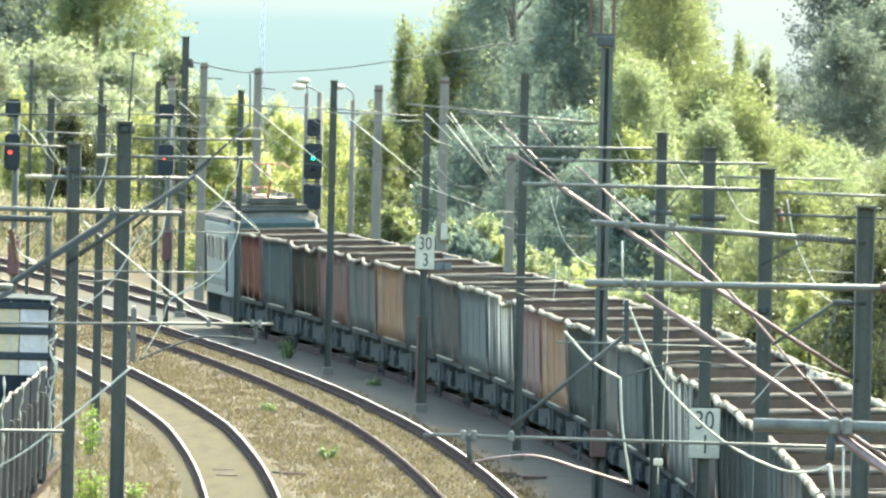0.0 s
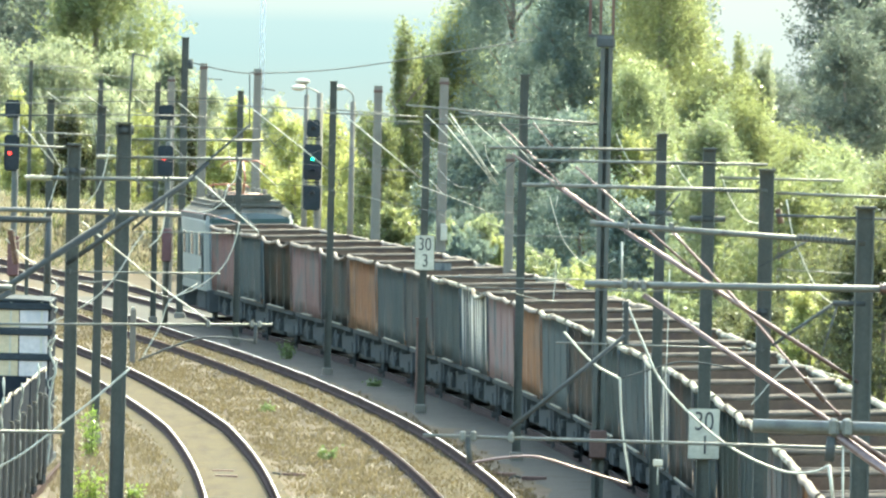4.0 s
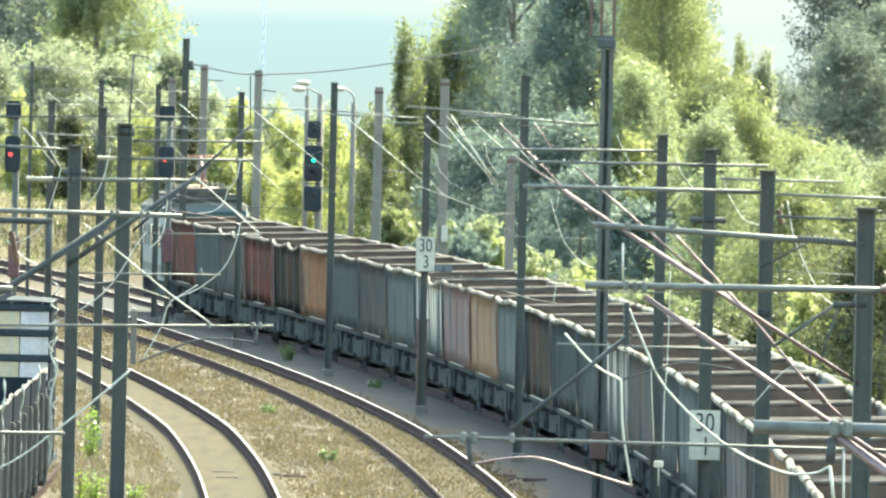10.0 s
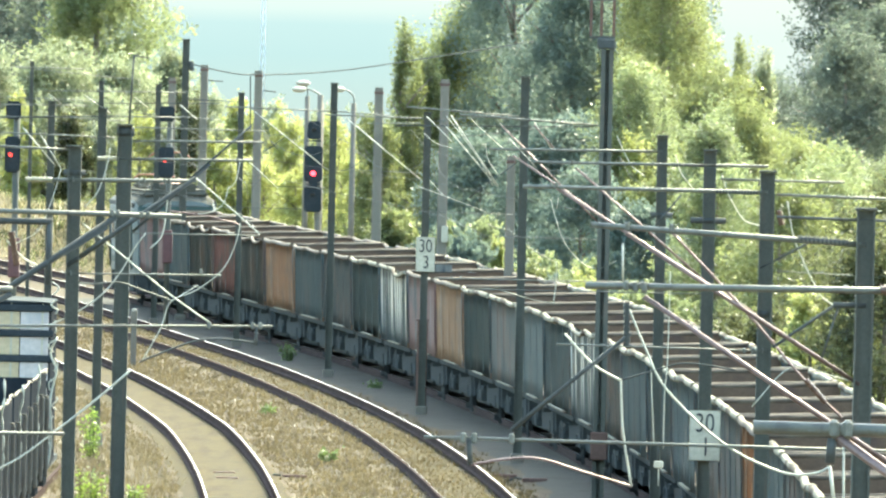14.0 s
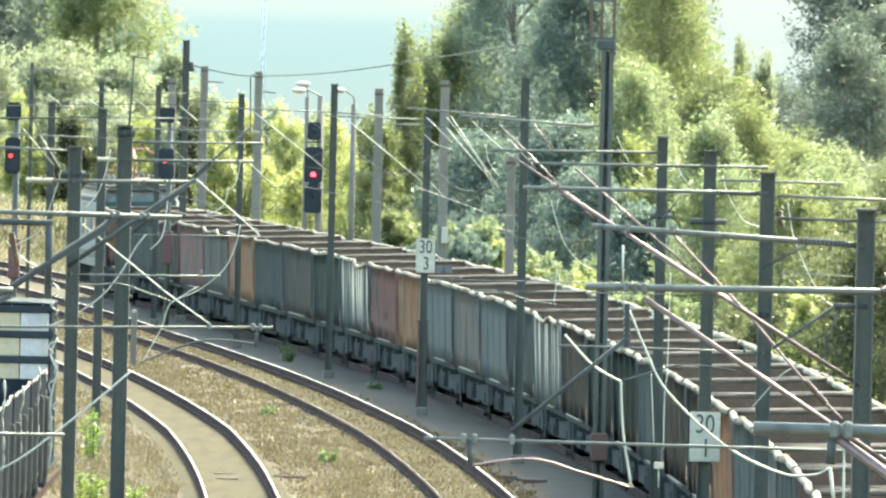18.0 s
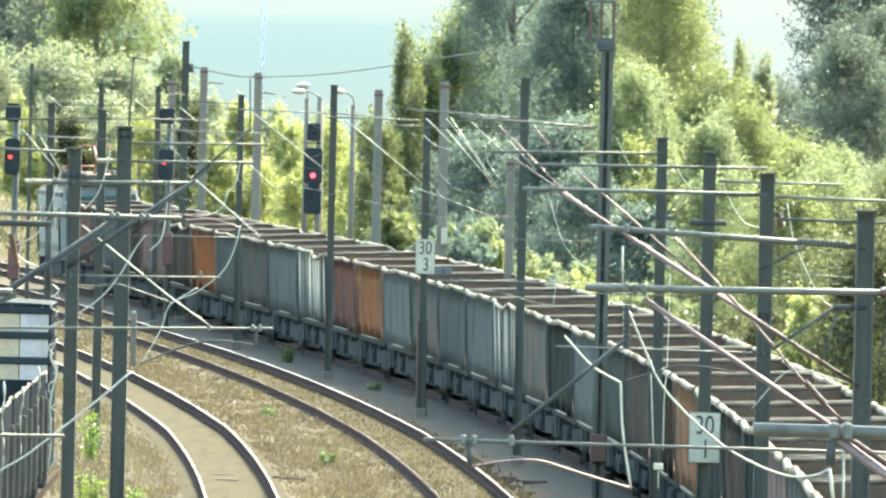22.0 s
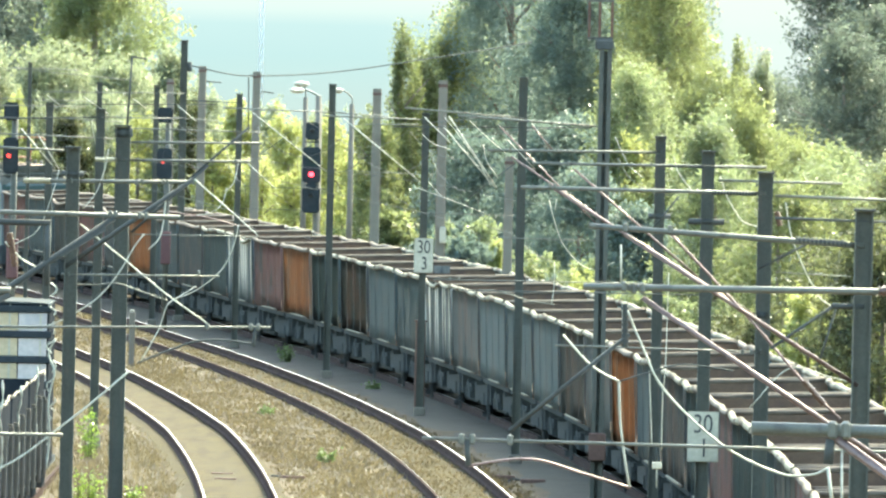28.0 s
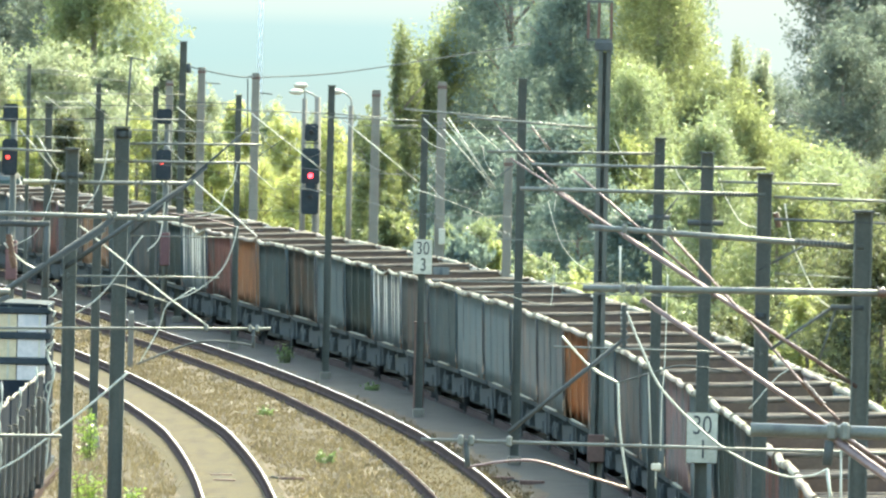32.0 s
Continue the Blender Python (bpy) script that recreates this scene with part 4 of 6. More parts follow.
m = concrete_mast(-10.22, 705, 7.95, 0.3)
m = concrete_mast(-2.18, 612, 8.02, 0.3)
m = concrete_mast(-0.05, 582, 8.41, 0.3)
m = concrete_mast(1.82, 520, 6.5, 0.26)
m = steel_mast(-8.97, 650, 9.4, 0.24, "tall dark steel mast with a side box")
tube(m, "side_box", (0.17, 8.67), (0.18, 8.34), 0.12, M_DARK)

# along-track wires: contact and carrying wire of the curved tracks
def line_wires(off, words):
    r = root("overhead_wire", 0, 0, 0, words, "overhead wire", "overhead wires above the tracks")
    spans = (396, 445, 499, 550, 598, 640, 690, 750, 820)
    contact, carry = [], []
    for i, (a, b) in enumerate(zip(spans, spans[1:])):
        st = 0.22 if i % 2 else -0.22
        for k in range(6):
            y = a + (b - a) * k / 6
            t = k / 6
            contact.append((xb(y) + off + st * (1 - 2 * t), y, 5.55))
            carry.append((xb(y) + off + 0.3 * st, y, 7.0 - 2.6 * t * (1 - t)))
    for name, pts, q in (("contact_wire", contact, 0.006), ("carrying_wire", carry, 0.006)):
        bm = bmesh.new()
        pipe(bm, pts, q, 5)
        part(name, bm, M_DARK, r)
    for i in range(3, len(contact) - 1, 3):
        bm = bmesh.new()
        pipe(bm, (contact[i], carry[i]), 0.004, 4)
        part("dropper", bm, M_DARK, r)


line_wires(TRACK_A, "thin overhead wires with droppers above the curved track")
line_wires(TRACK_B, "thin overhead wires with droppers above the middle track")
line_wires(TRACK_C, "thin overhead wires with droppers above the goods train")

cable = root("hanging_cable", 0, 0, 0, "dark sagging cable strung between masts towards the trees", "cable")
bm = bmesh.new()
pipe(bm, smooth_path(((-8.7, 650, 8.55), (-7.6, 656, 8.3), (-6.6, 663, 8.22), (-3.9, 680, 8.39), (-0.2, 690, 9.0), (3.2, 705, 9.6))), 0.022, 6)
part("cable", bm, M_UNDER, cable)


# ---- signs ----
def lettering(text, x, z, size, parent, y=-0.03):
    cu = bpy.data.curves.new("number", 'FONT')
    cu.body, cu.size, cu.extrude, cu.align_x = text, size, 0.004, 'CENTER'
    tmp = bpy.data.objects.new("number", cu)
    scene.collection.objects.link(tmp)
    bpy.context.view_layer.update()
    me = bpy.data.meshes.new_from_object(tmp.evaluated_get(bpy.context.evaluated_depsgraph_get()))
    bpy.data.objects.remove(tmp)
    me.materials.clear()
    me.materials.append(M_BLACK)
    ob = link_part("number", me, parent)
    ob.matrix_local = Matrix.Translation((x, y, z)) @ pose(0, 0, 0, 90) @ Matrix.Diagonal((0.86, 1.15, 1, 1))


def distance_sign(x, y, z, w, h, low, words):
    r = root("distance_sign", x, y, z, words, "railway sign", "white distance signs on masts")
    bm = bmesh.new()
    box(bm, -w / 2, w / 2, -0.022, 0.0, -h / 2, h / 2)
    part("plate", bevelled(bm, 0.012, 2), M_SIGN, r)
    lettering("30", 0, h * 0.07, h * 0.46, r)
    lettering(low, 0.02, -h * 0.40, h * 0.46, r)
    for zz in (-h * 0.3, h * 0.3):
        bm = bmesh.new()
        box(bm, -0.14, 0.14, 0.0, 0.06, zz - 0.03, zz + 0.03)
        part("bracket", bm, M_DARK, r)


distance_sign(-0.46, 498.83, 3.98, 0.51, 0.92, "3", "white enamel distance sign with black numbers 30 and 3")
distance_sign(4.59, 326.82, 2.97, 0.55, 0.88, "1", "white enamel distance sign with black numbers 30 and 1")
plate = root("mast_plate", 0.03, 498.87, 3.62, "small pale notice plate fixed beside the distance sign", "sign plate")
bm = bmesh.new()
box(bm, -0.22, 0.22, -0.02, 0.0, -0.1, 0.1)
part("plate", bevelled(bm, 0.006), M_POST_PALE, plate, "dull pale plate")
bm = bmesh.new()
box(bm, -0.45, -0.1, 0.0, 0.03, -0.03, 0.03)
part("arm", bm, M_DARK, plate)
white_box = root("mast_box", 0.04, 581.7, 3.65, "small white box fixed to a concrete mast", "electrical box")
bm = bmesh.new()
box(bm, -0.1, 0.1, -0.12, 0.14, -0.25, 0.25)
part("housing", bevelled(bm, 0.02), M_SIGN, white_box)
post = root("equipment_post", -0.5, 503.5, 0, "stout brown painted steel post beside the train's track", "post")
bm = bmesh.new()
box(bm, -0.14, 0.14, -0.14, 0.14, -0.6, 2.15)
part("shaft", bevelled(bm, 0.03), M_BROWN, post)
bm = bmesh.new()
box(bm, -0.17, 0.17, -0.17, 0.17, 2.15, 2.2)
part("lid", bevelled(bm, 0.015), M_BROWN, post)
marker = root("marker_post", -9.15, 563.5, ground_height(-9.15, 563.5), "short pale concrete marker post beside the tracks", "post")
bm = bmesh.new()
box(bm, -0.09, 0.09, -0.09, 0.09, -0.3, 1.6)
part("shaft", bevelled(bm, 0.02), M_CONC, marker)
bm = bmesh.new()
box(bm, -0.07, 0.07, -0.07, 0.07, 1.6, 1.68)
part("top", bevelled(bm, 0.03), M_SIGN, marker)
weight = root("cord_weight", 2.05, 176, 5.84, "small pale weight hanging on two thin cords", "weight")
bm = bmesh.new()
box(bm, -0.045, 0.045, -0.05, 0.05, -0.03, 0.035)
part("block", bevelled(bm, 0.01), M_SIGN, weight)
bm = bmesh.new()
pipe(bm, ((-0.0, 0, 0.03), (-0.01, 0, 0.2)), 0.008, 5)
part("hook", bm, M_DARK, weight)
bm = bmesh.new()
pipe(bm, ((0, 0, -0.03), (0, 0, -0.2)), 0.006, 5)
part("tail_cord", bm, M_WIRE, weight)

# ---- signals and lamps ----
M_MAROON = mat("faded_maroon_paint", (0.10, 0.042, 0.038), (0.14, 0.058, 0.05), 0.7, 0, 15, 2, 0.1)
M_RED, M_GREEN, M_DIM = glow_mat("red_signal_light", (1.0, 0.03, 0.05), 2.0), glow_mat("green_signal_light", (0.05, 0.8, 0.42), 1.1), glow_mat("dim_red_light", (1.0, 0.06, 0.05), 0.45)
shutters = []


def lens(parent, x, z, r, material, y):
    bm = bmesh.new()
    bmesh.ops.create_cone(bm, cap_ends=True, segments=16, radius1=r, radius2=r, depth=0.04, matrix=pose(x, y, z, 90))
    lamp = part("lens", bm, material, parent)
    bm = bmesh.new()
    n = 12
    a = [bm.verts.new((x + 1.25 * r * math.cos(math.pi * k / n), y, z + 1.25 * r * math.sin(math.pi * k / n))) for k in range(n + 1)]
    b = [bm.verts.new((v.co.x, y - 0.22, v.co.z - 0.03)) for v in a]
    for k in range(n):
        bm.faces.new((a[k], a[k + 1], b[k + 1], b[k]))
    bmesh.ops.solidify(bm, geom=bm.faces[:], thickness=0.01)
    part("hood", bm, M_SIGNAL, parent)
    return lamp


def signal_head(parent, x, z, w, h):
    bm = bmesh.new()
    box(bm, x - w / 2, x + w / 2, -0.16, 0.06, z - h / 2, z + h / 2)
    return part("housing", bevelled(bm, 0.05, 2), M_SIGNAL, parent)


def shutter(parent, x, z, r, y):
    """An added black disc that slides before a lens when the aspect changes; no lamp switches."""
    bm = bmesh.new()
    bmesh.ops.create_cone(bm, cap_ends=True, segments=16, radius1=r, radius2=r, depth=0.012, matrix=pose(0, 0, 0, 90))
    ob = part("shutter", bm, M_SIGNAL, parent)
    ob.matrix_local = pose(x, y, z)
    return ob


main_signal = root("colour_light_signal", -4.5, 655, 0, "black colour-light railway signal on a concrete post behind the train", "railway signal", "railway signals")
bm = bmesh.new()
pipe(bm, ((0.14, 0.16, -0.9), (0.14, 0.16, 7.6)), [0.13, 0.10], 10)
part("post", bm, M_CONC, main_signal)
signal_head(main_signal, -0.05, 6.37, 0.46, 0.62)
signal_head(main_signal, -0.05, 5.2, 0.62, 1.24)
signal_head(main_signal, -0.05, 3.98, 0.6, 0.88)
lens(main_signal, -0.05, 5.32, 0.06, M_GREEN, -0.2)
lens(main_signal, -0.05, 4.88, 0.085, M_RED, -0.2)
lens(main_signal, -0.05, 6.37, 0.08, M_GLASS, -0.2)
lens(main_signal, -0.05, 4.12, 0.08, M_GLASS, -0.2)
green_shutter = shutter(main_signal, -0.05, 5.56, 0.10, -0.235)
red_shutter = shutter(main_signal, -0.05, 4.88, 0.17, -0.235)
for z in (6.0, 4.5):
    bm = bmesh.new()
    box(bm, -0.3, 0.2, 0.02, 0.10, z - 0.03, z + 0.03)
    part("bracket", bm, M_DARK, main_signal)

for x, y, zs, wide, lamp, words in ((-9.2, 625, (6.95, 5.35), 0.5, 5.42, "black railway signal with a dim red light among the masts"), (-11.95, 523, (7.42, 6.2), 0.42, 6.2, "black railway signal with a small red light at the yard's edge")):
    sg = root("colour_light_signal", x, y, 0, words, "railway signal", "railway signals")
    bm = bmesh.new()
    pipe(bm, ((0.1, 0.16, -0.9), (0.1, 0.16, max(zs) + 0.2)), 0.09, 10)
    part("post", bm, M_STEEL, sg)
    for i, z in enumerate(zs):
        signal_head(sg, 0, z, wide, 0.5 if i == 0 else 1.0)
    lens(sg, -0.05, lamp, 0.06, M_DIM, -0.2)
    bm = bmesh.new()
    box(bm, -0.06, 0.26, -0.02, 0.34, lamp - 3.4, lamp - 2.3)
    part("post_band", bevelled(bm, 0.03), M_MAROON, sg, "faded maroon painted band")


def street_lamp(x, y, top, arm, words):
    r = root("street_lamp", x, y, 0, words, "street lamp", "street lamps behind the tracks")
    bm = bmesh.new()
    pipe(bm, ((0, 0, -0.9), (0, 0, top - 0.5)), [0.13, 0.09], 10)
    part("post", bm, M_CONC, r)
    bm = bmesh.new()
    pipe(bm, smooth_path(((0, 0, top - 0.7), (-0.02 * arm, 0, top - 0.25), (-0.45 * arm, 0, top), (-0.7 * arm, 0, top + 0.03))), 0.03, 8)
    part("arm", bm, M_GALV, r)
    bm = bmesh.new()
    bmesh.ops.create_uvsphere(bm, u_segments=16, v_segments=8, radius=1, matrix=pose(-0.85 * arm, 0, top) @ Matrix.Diagonal((0.28, 0.2, 0.11, 1)))
    for f in bm.faces:
        f.smooth = True
    part("lamp_head", bm, M_SIGN, r, "pale oval lamp head")


street_lamp(-4.62, 702, 7.62, 1, "grey street lamp with a curved arm and pale head")
street_lamp(-3.42, 700, 7.66, 0.7, "grey street lamp with a curved arm and pale head")
street_lamp(-5.30, 722, 7.8, 0.2, "grey street lamp with an upright pale head")

# ---- parked wagons on the siding ----
def buffers(parent, y, side, z=1.05):
    for sx in (-0.875, 0.875):
        bm = bmesh.new()
        pipe(bm, ((sx, y, z), (sx, y + side * 0.5, z)), 0.09, 10)
        pipe(bm, ((sx, y + side * 0.5, z), (sx, y + side * 0.56, z)), 0.22, 14)
        part("buffer", bm, M_UNDER, parent)


def bogie(parent, y):
    """Frame sides, bolster and two wheelsets."""
    bm = bmesh.new()
    for sx in (-1.0, 1.0):
        box(bm, sx - 0.07, sx + 0.07, y - 1.3, y + 1.3, 0.52, 0.74)
        box(bm, sx - 0.09, sx + 0.09, y - 0.35, y + 0.35, 0.34, 0.86)
        for wy in (-0.9, 0.9):
            box(bm, sx - 0.11, sx + 0.11, y + wy - 0.17, y + wy + 0.17, 0.34, 0.64)
    box(bm, -1.0, 1.0, y - 0.25, y + 0.25, 0.60, 0.92)
    b = part("bogie", bevelled(bm, 0.02), M_UNDER, parent)
    for wy in (-0.9, 0.9):
        bm = bmesh.new()
        pipe(bm, ((-0.95, 0, 0), (0.95, 0, 0)), 0.08, 8)
        for sx in (-0.753, 0.753):
            s = 1 if sx > 0 else -1
            pipe(bm, ((sx - s * 0.065, 0, 0), (sx - s * 0.035, 0, 0)), 0.49, 20)
            pipe(bm, ((sx - s * 0.035, 0, 0), (sx + s * 0.07, 0, 0)), 0.46, 20)
            for k in range(5):
                a = 2 * math.pi * k / 5
                pipe(bm, ((sx + s * 0.07, 0.25 * math.cos(a), 0.25 * math.sin(a)), (sx + s * 0.085, 0.25 * math.cos(a), 0.25 * math.sin(a))), 0.06, 6)
        w = part("wheelset", bm, M_WHEEL, b)
        w.matrix_local = pose(0, y + wy, 0.46)
    return b


def stake_wagon(y, seed):
    """A dark steel-sided wagon with a pale wavy rim and ribs that end in small hooks."""
    rng = random.Random(seed)
    r = root("stake_wagon", SIDING_X, y, -0.45, "parked dark high-sided wagon with hooked ribs and a bent pale rim", "goods wagon", "parked wagons on the siding")
    bm = bmesh.new()
    box(bm, -1.34, 1.34, -7.0, 7.0, 1.0, 1.2)
    part("deck", bevelled(bm, 0.03), M_UNDER, r)
    bogie(r, -4.6), bogie(r, 4.6)
    for sx in (-1, 1):
        bm = bmesh.new()
        xa, xc = sorted((sx * 1.30, sx * 1.36))
        box(bm, xa, xc, -7.0, 7.0, 1.1, 3.06)
        part("side_wall", bm, M_COAL, r)
        pts = []
        for k in range(19):
            yy = -7.05 + 14.1 * k / 18
            pts.append((sx * (1.36 + 0.05 * noise.noise(Vector((k * 0.8, seed, sx)))), yy, 3.09 + 0.10 * noise.noise(Vector((k * 0.33, seed * 2.0, 4.0 + sx)))))
        bm = bmesh.new()
        pipe(bm, smooth_path(pts, 2), 0.026, 8)
        part("rim", bm, M_CONC, r, "bent pale rim")
        for yy in (-5.1, 0.1, 5.2):
            top = 2.56 + rng.uniform(-0.06, 0.08)
            bm = bmesh.new()
            xa, xc = sorted((sx * 1.385, sx * 1.465))
            box(bm, xa, xc, yy - 0.05, yy + 0.05, 0.9, top)
            part("rib", bevelled(bm, 0.015), M_CONC, r)
            bm = bmesh.new()
            pipe(bm, ((sx * 1.43, yy, top - 0.05), (sx * 1.43, yy, top + 0.03), (sx * 1.33, yy, top + 0.04)), 0.026, 6)
            part("hook", bm, M_CONC, r, "small pale hook")
        for yy in (-2.4,):
            bm = bmesh.new()
            top = 3.2 + rng.uniform(0.0, 0.45)
            pipe(bm, smooth_path([(sx * (1.40 + rng.uniform(-0.03, 0.03)), yy, 1.9 + (top - 1.9) * k / 5) for k in range(6)], 3), [0.008 + 0.011 * (q % 3) for q in range(16)], 6)
            part("rag", bm, M_WIRE, r, "pale torn strip hanging at the side")
    for e, s in ((-7.0, -1), (7.0, 1)):
        bm = bmesh.new()
        ya, yc = sorted((e, e - s * 0.06))
        box(bm, -1.30, 1.30, ya, yc, 1.1, 2.9)
        part("end_wall", bm, M_COAL, r)
        buffers(r, e, s)


def box_van(y, seed):
    rng = random.Random(seed)
    r = root("box_van", SIDING_X, y, -0.45, "parked cream and white van with dark horizontal bands on its end", "goods wagon", "parked wagons on the siding")
    bm = bmesh.new()
    box(bm, -1.38, 1.38, -6.6, -0.8, 1.0, 4.42)
    part("body", bevelled(bm, 0.03), M_COAL, r)
    z = 1.06
    for k in range(7):
        bm = bmesh.new()
        box(bm, -1.44, 1.44, -6.72, -6.6, z, z + 0.15)
        part("end_band", bevelled(bm, 0.02), M_SIGNAL, r, "dark horizontal band")
        if k < 6:
            bm = bmesh.new()
            box(bm, -1.36, 0.72, -6.66, -6.59, z + 0.15, z + 0.53)
            part("end_panel", bevelled(bm, 0.01), M_VAN, r, "cream end panel")
            bm = bmesh.new()
            box(bm, 0.74, 1.33, -6.66, -6.59, z + 0.15, z + 0.53)
            part("end_panel", bevelled(bm, 0.01), M_VAN_WHITE, r, "greyish white end panel")
        z += 0.53
    for xx in (-0.75, -0.1, 0.55, 1.2):
        bm = bmesh.new()
        box(bm, xx - 0.02, xx + 0.02, -6.69, -6.6, 1.1, 4.4)
        part("end_post", bm, M_SIGN, r)
    bm = bmesh.new()
    n = 10
    ring = [[bm.verts.new((1.40 * math.cos(math.pi * k / n), yy, 4.425 + 0.05 * math.sin(math.pi * k / n))) for k in range(n + 1)] for yy in (-6.7, -0.75)]
    for k in range(n):
        bm.faces.new((ring[0][k], ring[0][k + 1], ring[1][k + 1], ring[1][k]))
    bm.faces.new(ring[0]), bm.faces.new(ring[1][::-1])
    part("roof", bm, M_UNDER, r, "dark curved roof")
    bm = bmesh.new()
    box(bm, -1.3, 1.3, -6.6, 6.6, 0.86, 1.0)
    part("deck", bm, M_UNDER, r)
    bogie(r, -4.3), bogie(r, 4.3)
    for k in range(9):
        zz = 1.4 + 0.4 * k
        bm = bmesh.new()
        pipe(bm, smooth_path([(1.40 + rng.uniform(-0.05, 0.14), -6.78, zz + 0.09 * q) for q in range(4)], 3), [0.01 + 0.012 * (q % 2) for q in range(10)], 6)
        part("rag", bm, M_WIRE, r, "pale torn strip hanging at the corner")
    bm = bmesh.new()
    pipe(bm, smooth_path([(1.43 + rng.uniform(-0.06, 0.1), -6.8 + rng.uniform(-0.1, 0.1), 1.0 + 0.34 * k) for k in range(9)], 3), 0.022, 6)
    part("loose_rope", bm, M_WIRE, r, "pale loose rope hanging at the corner")
    for e, s in ((-6.6, -1), (6.6, 1)):
        buffers(r, e, s)


for k in range(5):
    stake_wagon(387.0 - 15.4 * k, 20 + k)
for k in range(1):
    box_van(403.0 + 15.0 * k, 30 + k)

# ---- the goods train ----
def side_wall(sx, seed):
    """A long panelled wagon side, bulged by use."""
    bm = bmesh.new()
    ny, nz = 28, 5
    g = []
    for j in range(nz + 1):
        z = 1.02 + 2.06 * j / nz
        row = []
        for i in range(ny + 1):
            y = -6.75 + 13.5 * i / ny
            bulge = 0.006 * noise.noise(Vector((y * 0.3, z * 0.8, seed * 3.1 + sx))) * (0.3 + j / nz)
            row.append(bm.verts.new((sx * 1.37 + bulge, y, z)))
        g.append(row)
    for j in range(nz):
        for i in range(ny):
            q = (g[j][i], g[j][i + 1], g[j + 1][i + 1], g[j + 1][i])
            bm.faces.new(q if sx > 0 else q[::-1]).smooth = True
    bmesh.ops.solidify(bm, geom=bm.faces[:], thickness=0.05)
    return bm


def top_rail(sx, seed):
    """The dented channel along a side's upper edge: it sags between the posts and kinks where it was struck."""
    rng = random.Random(seed * 7 + sx)
    pts, rad = [], []
    drop = [rng.uniform(0.0, 0.16 if seed % 3 == 0 else 0.06) for _ in range(2)]
    push = [rng.uniform(-0.06, 0.09) if seed % 3 == 0 else rng.uniform(-0.02, 0.03) for _ in range(2)]
    split = rng.uniform(0.35, 0.65)
    for i in range(41):
        y = -6.78 + 13.56 * i / 40
        q = i / 40
        bay, f = (0, q / split) if q < split else (1, (q - split) / (1 - split))
        sag = math.sin(math.pi * f) ** 0.8
        kink = 0.012 * noise.noise(Vector((y * 1.6, seed * 1.7, sx * 5.0)))
        pts.append((sx * (1.385 + push[bay] * sag + kink), y, 3.10 - drop[bay] * sag + 0.02 * noise.noise(Vector((y * 0.9, seed, 5.0)))))
        rad.append(0.058 + 0.006 * (seed % 3) + 0.014 * noise.noise(Vector((y * 0.8, seed, 3.0))))
    bm = bmesh.new()
    pipe(bm, pts, rad, 8)
    return bm


